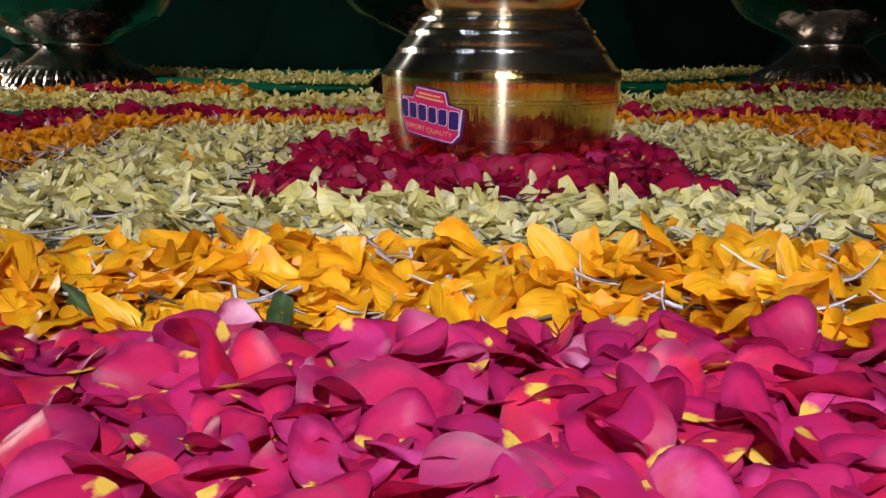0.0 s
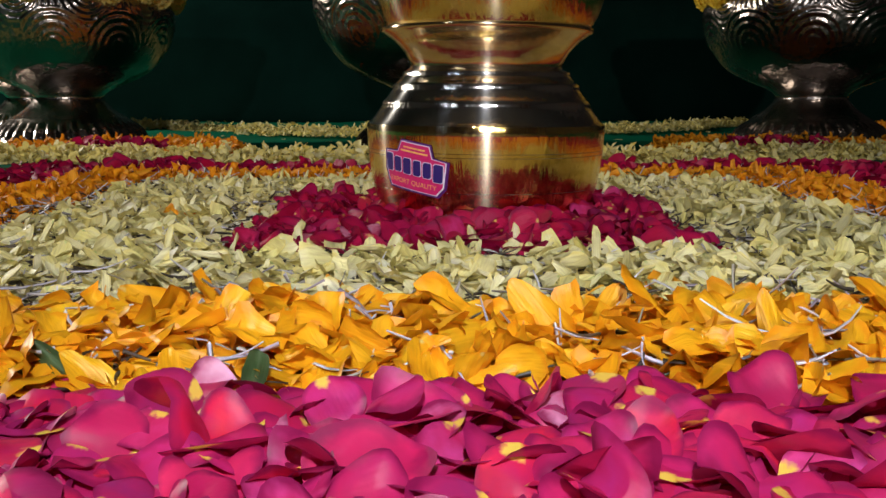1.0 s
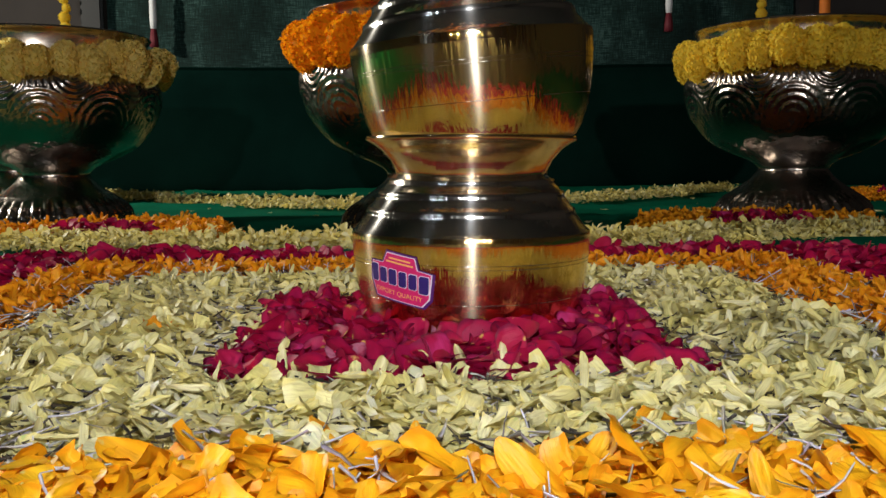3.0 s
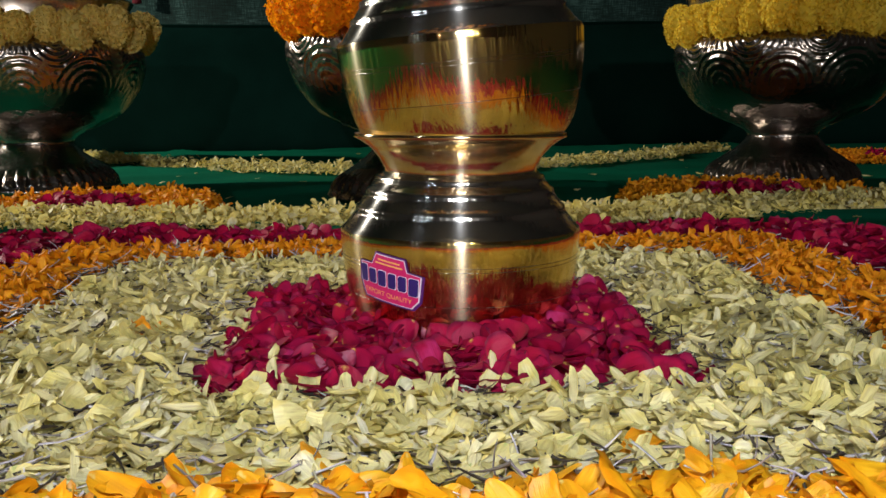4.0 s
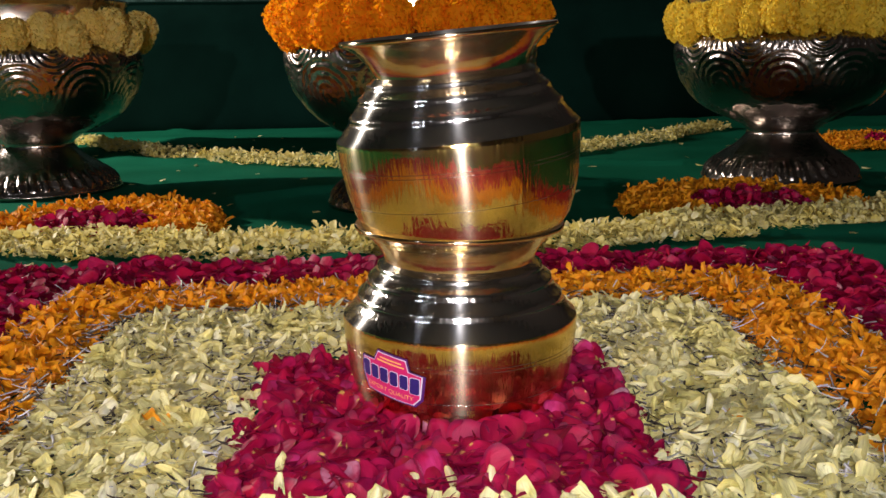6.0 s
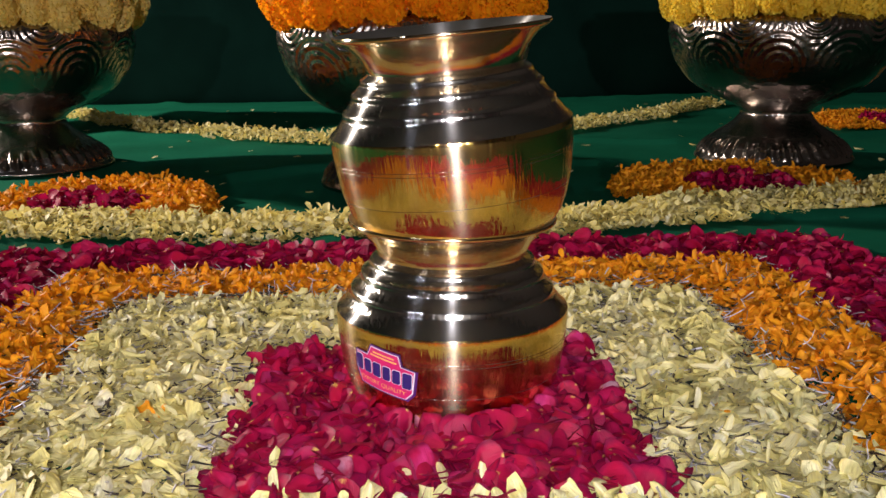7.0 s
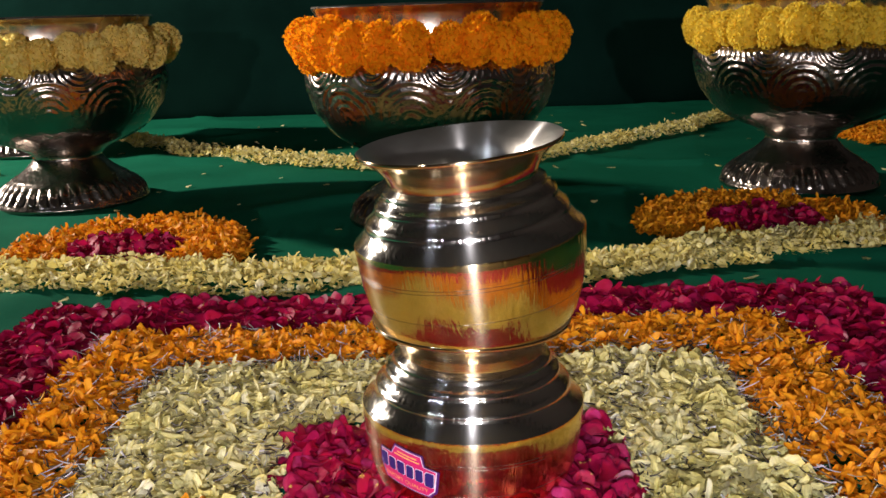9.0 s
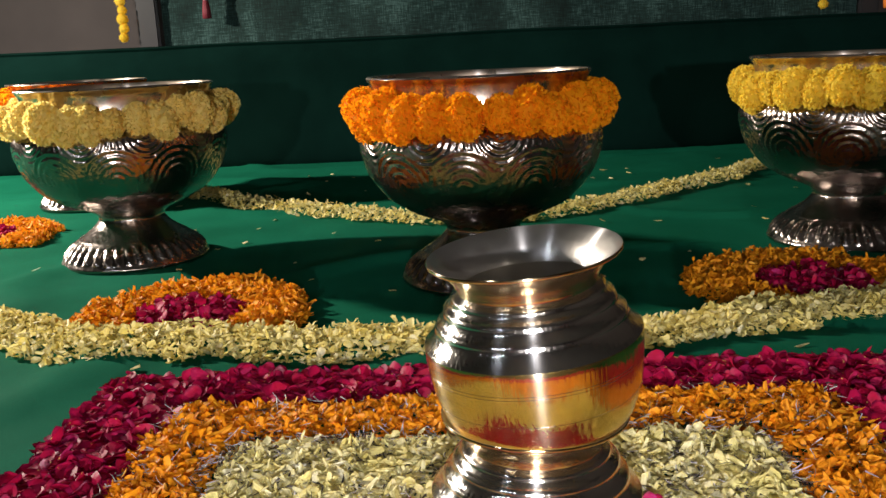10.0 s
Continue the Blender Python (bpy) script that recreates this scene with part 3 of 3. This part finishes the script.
lower_pot = brass_pot("round polished brass water pot standing among red petals", pose(AXIS[0], AXIS[1], 0.0018, 0, 0.5, 0) @ Matrix.Scale(0.984, 4))
upper_pot = brass_pot("round polished brass water pot stacked tilted on another", pose(AXIS[0] + 0.0055, AXIS[1], 0.0985, 0.5, -5.5, 20) @ Matrix.Scale(0.984, 4))


# ---- bowls ----
def bowl_relief(a, r, z):
    """Raised fan arcs round the belly, flutes on the foot."""
    if 0.138 < z < 0.213 and r > 0.09:
        edge = max(0.0, min(1.0, (z - 0.140) / 0.008)) * max(0.0, min(1.0, (0.212 - z) / 0.006))
        cell = 2 * math.pi / 11
        u = ((a + cell / 2) % cell) - cell / 2
        s = math.hypot(u * 0.165, z - 0.146)
        if s < 0.052:
            wave = math.sin((0.052 - s) * 2 * math.pi / 0.0105)
            bead = 0.25 * math.sin(math.atan2(u * 0.165, z - 0.146) * s * 1100) if int((0.052 - s) / 0.0105) % 2 else 0.0
            return edge * (0.0010 * (0.6 + 0.8 * noise.noise((a * 14, z * 80, 3))) * (abs(wave) ** 0.7 * (1 if wave > 0 else -1) + 0.5) + 0.0011 * bead)
        u = (a % cell) - cell / 2
        s = math.hypot(u * 0.165, z - 0.214)
        return edge * 0.0010 * (math.sin(s * 2 * math.pi / 0.0085) + 0.3)
    if 0.086 < z < 0.118:
        u = (a * 9 / (2 * math.pi)) % 1 - 0.5
        leaf = math.sin(math.pi * (z - 0.086) / 0.032) * 0.40 - abs(u)
        return 0.0024 * min(1.0, leaf / 0.08) * (0.55 + 0.45 * math.sin((abs(u) * 0.09 + z) * 1500) + 0.5 * math.sin(a * 54) * math.sin(z * 1150)) if leaf > 0 else 0.0006 * math.sin(a * 27)
    if z > 0.21 and r > 0.135 and z < 0.226:
        return 0.0012 * math.sin(a * 90)
    if 0.010 < z < 0.037 and r > 0.07:
        return 0.0026 * math.cos(a * 40 + z * 40) * min(1.0, (z - 0.010) / 0.006) * min(1.0, (0.037 - z) / 0.006)
    return 0.0


def bowl_profile():
    outer = [(0.117, 0.0), (0.118, 0.004), (0.1155, 0.009), (0.113, 0.014), (0.106, 0.024), (0.096, 0.033), (0.089, 0.0385), (0.086, 0.041), (0.076, 0.047), (0.064, 0.056),
             (0.0555, 0.065), (0.0520, 0.0715), (0.0545, 0.078), (0.068, 0.087), (0.100, 0.101), (0.131, 0.120), (0.153, 0.149), (0.1635, 0.178), (0.1655, 0.198), (0.161, 0.213),
             (0.150, 0.221), (0.146, 0.230), (0.145, 0.255), (0.147, 0.272), (0.151, 0.279), (0.153, 0.282)]
    return smooth_line(outer, 13), smooth_line([(0.153, 0.282), (0.151, 0.2845), (0.146, 0.283), (0.143, 0.270), (0.142, 0.235), (0.150, 0.205), (0.140, 0.165), (0.10, 0.125), (0.0, 0.105)], 4)


OUTER, INNER = bowl_profile()
bowl_body = lathe("bowl_body", [p for p in OUTER if p[1] > 0.0665 and p[1] < 0.228], 420, bowl_relief)
bowl_foot = lathe("bowl_foot", [p for p in OUTER if p[1] < 0.0700], 240, bowl_relief)
bowl_collar = lathe("bowl_collar", [p for p in OUTER if p[1] > 0.225] + INNER[:8], 128)
bowl_lining = lathe("bowl_lining", INNER[7:], 96)


def pedestal_bowl(label, m):
    top = tagged(new("pedestal_bowl"), label, "bowl", "pedestal bowls")
    for nm, me, mt in (("body", bowl_body, BOWL), ("foot", bowl_foot, BOWL), ("rim", bowl_collar, RIM), ("lining", bowl_lining, LINING)):
        link(nm, me, mt, top)
    top.matrix_basis = m
    return top


def flower_mesh(name, rng, radius, n=420):
    """A pompon marigold head of many small ruffled florets."""
    vs, fs, us, base = [], [], [], 0
    for i in range(n):
        z = 1 - 2 * (i + 0.5) / n
        a = i * 2.39996 + rng.uniform(-0.2, 0.2)
        d = Vector((math.sqrt(1 - z * z) * math.cos(a), math.sqrt(1 - z * z) * math.sin(a), z * 0.86))
        lean = Vector((rng.uniform(-1, 1), rng.uniform(-1, 1), rng.uniform(-1, 1)))
        q = (d + lean * 0.75).to_track_quat("Y", "Z").to_matrix() @ Matrix.Rotation(rng.uniform(0, 6.28), 3, "Y")
        q = Matrix.Rotation(rng.uniform(-0.5, 0.5), 3, (rng.uniform(-1, 1), rng.uniform(-1, 1), rng.uniform(-1, 1))) @ q
        L, W = radius * rng.uniform(0.12, 0.18), radius * rng.uniform(0.20, 0.32)
        ph = rng.uniform(0, 6.28)
        loc = []
        for j, v in enumerate((0.0, 0.55, 1.0)):
            for k, u in enumerate((-1, -0.33, 0.33, 1)):
                w = W * (0.35 + 0.65 * v)
                loc.append((u * w / 2, L * (v - 0.12 * u * u * v), 0.2 * W * (u * u) + 0.25 * W * math.sin(3 * u + ph) * v + rng.uniform(-0.2, 0.2) * W * v * v))
                us.append(((u + 1) / 2, v))
        off = d * radius * rng.uniform(0.86, 0.93)
        vs.append(np.array(loc) @ np.array(q).T + np.array(off))
        fs += [(base + j * 4 + k, base + j * 4 + k + 1, base + j * 4 + k + 5, base + j * 4 + k + 4) for j in range(2) for k in range(3)]
        base += 12
    core_v, core_f = [], []
    for j in range(11):
        for k in range(16):
            t, a = math.pi * j / 10, 2 * math.pi * k / 16
            c = radius * (0.93 + 0.03 * math.sin(5 * a + 7 * t))
            core_v.append((c * math.sin(t) * math.cos(a), c * math.sin(t) * math.sin(a), 0.87 * c * math.cos(t)))
            us.append((0.5, 0.6))
    core_f = [(base + j * 16 + k, base + j * 16 + (k + 1) % 16, base + (j + 1) * 16 + (k + 1) % 16, base + (j + 1) * 16 + k) for j in range(10) for k in range(16)]
    vs.append(np.array(core_v))
    return mesh_from(name, np.concatenate(vs), np.array(fs + core_f), np.array(us))


def garland(label, mat, rng, m, count, size):
    top = tagged(new("flower_garland"), label, "garland", "garlands round the bowls")
    kinds = [flower_mesh("flower", rng, size * s) for s in (0.86, 0.97, 1.06)]
    for me in kinds:
        me.materials.append(mat)
    for i in range(count):
        a = 2 * math.pi * (i + rng.uniform(-0.16, 0.16)) / count
        ob = link("flower", kinds[rng.randrange(3)], mat, top)
        r = 0.159 + rng.uniform(-0.005, 0.005)
        ob.matrix_basis = Matrix.Translation((r * math.cos(a), r * math.sin(a), 0.238 + rng.uniform(-0.009, 0.008))) @ Matrix.Rotation(a, 4, "Z") @ Matrix.Diagonal((1, 0.80, 1, 1)) @ Euler((rng.uniform(0, 6), rng.uniform(0, 6), 0)).to_matrix().to_4x4()
    top.matrix_basis = m
    return top


BOWLS = [("middle", (0.009, 1.25), 0), ("left", (-0.562, 1.45), 25), ("right", (0.568, 1.40), 50), ("far", (-0.885, 2.04), 10)]
for which, (bx, by), spin in BOWLS:
    m = pose(bx, by, 0.002, 0, 0, spin) @ Matrix.Scale(0.98, 4)
    pedestal_bowl("embossed bronze bowl on a fluted pedestal foot, standing on green cloth", m)
    warm = which in ("middle", "far")
    garland("garland of full %s marigold heads round a bowl" % ("orange" if warm else "pale yellow"), FLOWER_ORANGE if warm else FLOWER_CREAM if which == "left" else FLOWER_YELLOW, rng, m, 26 if warm else 30, 0.0315 if warm else 0.0295)


# ---- petal strips and mounds on the cloth ----
def strip_places(rng, count, line, half):
    pts = smooth_line(line, 12)
    seg = [(a, b, np.linalg.norm(b - a)) for a, b in zip(pts, pts[1:])]
    total = sum(s[2] for s in seg)
    out = []
    while len(out) < count:
        q = rng.uniform(0, total)
        for a, b, L in seg:
            if q <= L:
                break
            q -= L
        c = a + (b - a) * (q / L)
        n = np.array((-(b - a)[1], (b - a)[0])) / L
        w = half * (1 + 0.45 * noise.noise((c[0] * 17, c[1] * 17, 3)) + 0.3 * noise.noise((c[0] * 40, c[1] * 40, 8)))
        o = rng.uniform(-1, 1)
        x, y = c + n * o * w
        out.append((x, y, (1 - abs(o)) * w * 0.7))
    return out


def strip(name, label, count, line, half, height, mat=YELLOW):
    heap(name, label, "petal strip", rng, pale_bits + pale_kinds[:14], mat, strip_places(rng, count, line, half), height, 0.65, lambda x, y: abs(x) < 0.3, "pale_petal", 240)


strip("pale_petal_strip", "scalloped strip of pale yellow petals on green cloth", 10500,
      [(-0.80, 1.16), (-0.60, 1.075), (-0.46, 0.985), (-0.32, 0.985), (-0.19, 0.955), (-0.06, 0.955), (0.06, 0.945), (0.18, 0.955), (0.29, 0.995), (0.42, 1.03), (0.50, 1.05), (0.64, 1.12)], 0.046, 0.015)
strip("pale_petal_strip", "narrow curved strip of yellow petals lying behind the bowls", 6500,
      [(-0.80, 2.30), (-0.66, 2.12), (-0.5, 1.93), (-0.395, 1.85), (-0.29, 1.775), (-0.16, 1.70), (0.0, 1.64), (0.14, 1.68), (0.25, 1.76), (0.36, 1.86), (0.49, 1.98), (0.61, 2.10), (0.70, 2.22), (0.80, 2.33)], 0.038, 0.016, YELLOW)


def mound(label_o, label_r, cx, cy, ro, ri, flat):
    def keep_o(x, y):
        d = ro * (1 + 0.14 * noise.noise((x * 12, y * 12, 9))) - math.hypot(x - cx, (y - cy) * 0.9)
        return min(d, y - cy + flat, math.hypot(x - cx, (y - cy)) - ri * 0.85)

    def keep_r(x, y):
        return min(ri * (1 + 0.18 * noise.noise((x * 20, y * 20, 11))) - math.hypot(x - cx, y - cy), y - cy + flat)
    area = (cx - ro * 1.2, cx + ro * 1.2, cy - ro * 1.2, cy + ro * 1.4)
    heap("orange_petal_mound", label_o, "petal mound", rng, orange_bits, DEEP, scatter(rng, 3600, area, keep_o), 0.014, 0.65, lambda x, y: abs(x) < 0.6, "marigold_petal", 90)
    heap("red_petal_mound", label_r, "petal mound", rng, red_bits, RED, scatter(rng, 600, area, keep_r), 0.015, 0.5, lambda x, y: abs(x) < 0.6, "red_petal", 60)


for cx, cy in ((-0.355, 1.075), (0.415, 1.12), (-0.93, 1.62), (0.98, 1.80)):
    mound("half-round mound of orange marigold petals on green cloth", "heart of dark red rose petals inside orange petals", cx, cy, 0.150, 0.072, 0.055)


# ---- single large petals and bits ----
def lone(name, label, category, kinds, mat, x, y, z, tilt, way, spin, size):
    pts, uv, tri = kinds[rng.randrange(len(kinds))]
    me = mesh_from(name, pts * size, tri, uv)
    ob = tagged(link(name, me, mat), label, category)
    ob.matrix_basis = Matrix.Translation((x, y, z)) @ Matrix(turn(tilt, way, spin).tolist()).to_4x4()
    return ob


for x, y, tilt, spin, size in ((0.017, 0.196, 0.75, 3.0, 1.25), (0.045, 0.231, 0.9, 2.8, 1.05), (0.071, 0.240, 0.8, 0.6, 1.1), (-0.063, 0.237, 0.9, 0.2, 0.95), (-0.047, 0.235, 0.9, -0.3, 1.0),
                               (-0.009, 0.232, 0.6, 1.9, 1.1), (0.034, 0.233, 0.8, 0.4, 0.9), (0.042, 0.197, 0.5, -0.4, 1.15), (-0.058, 0.185, 0.55, 3.0, 1.2), (0.030, 0.175, 0.5, 0.3, 1.1)):
    lone("rose_petal", "large cupped crimson rose petal with yellow foot", "petal", rose_fine, ROSE_LIT, x, y, 0.0100, tilt * 0.6, rng.uniform(-0.35, 0.35), spin, size * 0.92)
for x, y, tilt, spin, size in ((0.021, 0.424, 1.15, 0.1, 1.0), (0.036, 0.420, 1.2, -0.3, 1.05), (0.006, 0.424, 1.0, 0.3, 0.9), (-0.013, 0.405, 0.9, -0.7, 1.3), (-0.054, 0.422, 1.1, 0.4, 0.9), (-0.068, 0.372, 0.6, 0.9, 1.3),
                               (0.087, 0.404, 1.0, 0.5, 1.0), (0.111, 0.402, 0.8, 0.8, 1.1), (0.207, 0.660, 0.9, 0.2, 1.5), (0.195, 0.487, 0.6, 1.2, 1.3), (0.004, 0.370, 1.0, 0.0, 1.25), (-0.058, 0.439, 1.0, 0.2, 1.2)):
    lone("pale_petal", "long cream petal standing up out of the others", "petal", stand_kinds, PALE, x, y, 0.0125, tilt, rng.uniform(-0.35, 0.35), spin, size * 0.9)
for i in range(16):
    x = -0.062 + 0.175 * (i + rng.uniform(0.1, 0.9)) / 16
    lone("pale_petal", "ragged cream petal sticking up at the edge of red petals", "petal", pale_kinds[26:], PALE, x, 0.412 + rng.uniform(-0.010, 0.006), 0.0115, rng.uniform(0.5, 1.15), rng.uniform(-0.5, 0.5), rng.choice((0.0, math.pi)) + rng.uniform(-0.6, 0.6), rng.uniform(0.8, 1.05))
for i in range(15):
    a = math.radians(-90 + (i - 7) * 12.5 + rng.uniform(-4, 4))
    r = 0.061 + rng.uniform(-0.003, 0.006)
    lone("red_petal", "large deep red rose petal leaning against the pot", "petal", red_kinds, RED, AXIS[0] + r * math.cos(a), AXIS[1] + r * math.sin(a), 0.0135 + rng.uniform(-0.001, 0.003), rng.uniform(0.55, 1.05), a + math.pi / 2 + rng.uniform(-0.5, 0.5), rng.choice((0.0, math.pi)) + rng.uniform(-0.4, 0.4), rng.uniform(0.95, 1.25))
for x, y in ((-0.128, 0.496), (-0.120, 0.499), (0.163, 0.486), (0.075, 0.340), (-0.024, 0.331)):
    lone("marigold_petal", "stray orange marigold petal on pale petals", "petal", orange_kinds, DEEP, x, y, 0.013, rng.uniform(0.2, 0.7), rng.uniform(-0.5, 0.5), rng.uniform(0, 6), 0.95)
for x, y, spin in ((-0.082, 0.258, 0.5), (-0.035, 0.246, -0.5)):
    lone("sepal", "curled green sepal lying among orange petals", "sepal", stand_kinds, SEPAL, x, y, 0.012, 0.8, 0.2, spin, 1.0)

loose = [(rng.uniform(-0.8, 0.8), rng.uniform(0.90, 2.4), 0.001) for _ in range(140)]
heap("loose_petals", "few loose pale petals dropped over green cloth", "loose petals", rng, pale_kinds, PALE, [p for p in loose if p[1] < 2.5], 0.0, 0.12, lambda x, y: False, "pale_petal")


# ---- behind the platform: woven hanging, posts, garlands, tassels ----
TASSEL_WHITE = plain("white_tassel_thread", (0.75, 0.76, 0.78), 0.7, 0.0, 300.0)
TASSEL_RED = plain("dark_red_tassel_thread", (0.14, 0.01, 0.02), 0.7, 0.0, 300.0)
BLACK = plain("black_post_paint", (0.008, 0.008, 0.009), 0.5, 0.0, 30.0)
POLE = plain("orange_pole_cloth", (0.75, 0.20, 0.02), 0.7, 0.0, 60.0)


def hanging():
    """A coarse woven panel: warp and weft threads pressed into a wavy sheet."""
    xs, zs = np.linspace(-0.98, 1.20, 300), np.linspace(0.352, 1.6, 150)
    verts = [(x, 2.93 + 0.006 * math.sin(x * 14 + z * 2) + 0.0022 * math.sin(x * 520) * math.sin(z * 300 + math.pi * (int(x * 165) % 2)) + 0.004 * noise.noise((x * 6, z * 6, 5)), z) for z in zs for x in xs]
    nx = len(xs)
    faces = [(j * nx + i, j * nx + i + 1, (j + 1) * nx + i + 1, (j + 1) * nx + i) for j in range(len(zs) - 1) for i in range(nx - 1)]
    return mesh_from("woven_hanging", verts, faces)


tagged(link("woven_hanging", hanging(), WOVEN), "coarse woven dark green cloth hanging behind the platform", "hanging")
for x0, x1 in ((-1.055, -0.985), (1.20, 1.262)):
    bm = box(x0, x1, 2.90, 2.96, 0.352, 1.6)
    bmesh.ops.bevel(bm, geom=bm.edges[:], offset=0.008, segments=2, affect="EDGES")
    tagged(part("backdrop_post", bm, BLACK, None), "black upright post beside the woven cloth", "post", "backdrop posts")
pompon = [flower_mesh("flower", rng, 0.017 * k, 110) for k in (0.9, 1.0, 1.1)]
for me in pompon:
    me.materials.append(FLOWER_YELLOW)
for gx in (-1.095, 1.085):
    string = tagged(new("hanging_garland"), "thin hanging string of small yellow marigold heads", "garland", "hanging garlands")
    string.location = (gx, 2.89, 0.0)
    for i in range(44):
        ob = link("flower", pompon[i % 3], FLOWER_YELLOW, string)
        ob.matrix_basis = Matrix.Translation((rng.uniform(-0.004, 0.004), rng.uniform(-0.004, 0.004), 0.395 + i * 0.028)) @ Euler((rng.uniform(0, 6), rng.uniform(0, 6), 0)).to_matrix().to_4x4()
rail = box(-1.30, 1.30, 2.87, 2.97, 1.60, 1.66)
bmesh.ops.bevel(rail, geom=rail.edges[:], offset=0.008, segments=2, affect="EDGES")
tagged(part("backdrop_rail", rail, BLACK, None), "black rail across the tops of the backdrop posts", "rail")
for gx, gz in ((-0.823, 0.495), (0.787, 0.535)):
    tassel = tagged(new("tassel"), "white thread tassel with dark red tip", "tassel", "tassels")
    tassel.location = (gx, 2.885, gz)
    link("cord", lathe("cord", [(0.0, 0.0), (0.009, 0.004), (0.011, 0.03), (0.010, 0.09), (0.006, 0.12), (0.003, 0.13), (0.003, 1.602 - gz), (0.0, 1.602 - gz)], 20, lambda a, r, z: 0.0008 * math.sin(a * 8)), TASSEL_WHITE, tassel)
    link("tip", lathe("tip", [(0.0, -0.055), (0.013, -0.053), (0.012, -0.03), (0.0075, 0.002), (0.0, 0.006)], 24, lambda a, r, z: 0.0012 * math.sin(a * 9)), TASSEL_RED, tassel, "dark red thread tip")
tagged(link("orange_pole", lathe("orange_pole", [(0.0, 0.372), (0.014, 0.374), (0.016, 0.39), (0.015, 0.9), (0.0, 0.9)], 24, lambda a, r, z: 0.001 * math.sin(a * 5 + z * 30)), POLE), "orange cloth-wrapped upright pole on the platform", "pole").location = (1.262, 2.84, 0.0)


# ---- the paper sticker on the lower pot ----
def on_pot(bm, proud):
    """Bends a flat shape (x along the sticker, y up) round the belly of the pot."""
    for v in bm.verts:
        a, c, d = v.co.x, v.co.y, math.radians(-9)
        a, c = a * math.cos(d) - c * math.sin(d), a * math.sin(d) + c * math.cos(d)
        z = 0.0375 + c
        r = pot_radius(z) + proud
        th = math.radians(-90 - 37.2) + a / 0.060
        v.co = (r * math.cos(th), r * math.sin(th), z)
    return bm


def flat(outline, scale=1.0):
    bm = bmesh.new()
    bm.faces.new([bm.verts.new((x * scale, y * scale, 0)) for x, y in outline])
    xs = [v.co.x for v in bm.verts]
    n = max(2, int((max(xs) - min(xs)) / 0.002))
    for i in range(1, n):
        bmesh.ops.bisect_plane(bm, geom=bm.verts[:] + bm.edges[:] + bm.faces[:], plane_co=(min(xs) + (max(xs) - min(xs)) * i / n, 0, 0), plane_no=(1, 0, 0))
    bmesh.ops.triangulate(bm, faces=bm.faces[:])
    return bm


PLAQUE = [(0.9 * x, y) for x, y in [(-0.0210, 0.0058), (-0.0118, 0.0066), (-0.0092, 0.0126), (0.0098, 0.0126), (0.0122, 0.0066), (0.0210, 0.0058), (0.0210, -0.0075), (0.0168, -0.0124), (-0.0168, -0.0124), (-0.0210, -0.0040)]]
PURPLE, MAGENTA = plain("purple_print", (0.08, 0.012, 0.12), 0.35, 0.0, 500.0), plain("magenta_print", (0.58, 0.018, 0.13), 0.35, 0.0, 500.0)
NAVY, WHITE = plain("navy_print", (0.03, 0.016, 0.13), 0.35, 0.0, 500.0), plain("white_print", (0.66, 0.58, 0.68), 0.35, 0.0, 500.0)
GOLD = plain("golden_print", (0.80, 0.42, 0.12), 0.35, 0.0, 500.0)
sticker = part("sticker", on_pot(flat(PLAQUE), 0.0004), PURPLE, lower_pot, "magenta and purple paper sticker")
part("border", on_pot(flat(PLAQUE, 0.93), 0.0006), WHITE, sticker, "white border line")
part("panel", on_pot(flat(PLAQUE, 0.895), 0.0008), MAGENTA, sticker, "magenta printed panel")
# the brand word: a row of plain upright blocks with white outlines
for x0, w, tall, drop in ((-0.0144, 0.0048, 0.0086, -0.0002), (-0.0088, 0.0050, 0.0072, 0.0), (-0.0030, 0.0052, 0.0076, 0.0), (0.0028, 0.0048, 0.0074, 0.0), (0.0083, 0.0048, 0.0074, 0.0), (0.0141, 0.0054, 0.0086, 0.0004)):
    for nm, grow, proud, mt in (("outline_bar", 0.0003, 0.0010, WHITE), ("print_bar", 0.0, 0.0012, NAVY)):
        hx, hy, c = w / 2 + grow, tall / 2 + grow, 0.0009
        part(nm, on_pot(flat([(x0 - hx + c, -hy - drop), (x0 + hx - c, -hy - drop), (x0 + hx, -hy + c - drop), (x0 + hx - c * 0.6, hy - c - drop), (x0 + hx - c, hy - drop), (x0 - hx + c, hy - drop), (x0 - hx, hy - c - drop), (x0 - hx + c * 0.5, -hy + c - drop)]), proud), mt, sticker)
for y0, x0, x1, mt in ((0.0092, -0.0060, 0.0062, GOLD), (0.0074, -0.0075, 0.0078, GOLD)):
    part("small_bar", on_pot(flat([(x0, y0 - 0.0004), (x1, y0 - 0.0004), (x1, y0 + 0.0004), (x0, y0 + 0.0004)]), 0.0010), mt, sticker)


def lettering(body, size, x, y, mat, parent):
    curve = bpy.data.curves.new("lettering", "FONT")
    curve.body, curve.size, curve.align_x = body, size, "CENTER"
    ob = bpy.data.objects.new("lettering", curve)
    scene.collection.objects.link(ob)
    me = bpy.data.meshes.new_from_object(ob.evaluated_get(bpy.context.evaluated_depsgraph_get()))
    bpy.data.objects.remove(ob)
    bm = bmesh.new()
    bm.from_mesh(me)
    for v in bm.verts:
        v.co.x, v.co.y = v.co.x + x, v.co.y + y
    return part("lettering", on_pot(bm, 0.0010), mat, parent, "gold words")


lettering("EXPORT QUALITY", 0.0034, 0.0, -0.0088, GOLD, sticker)
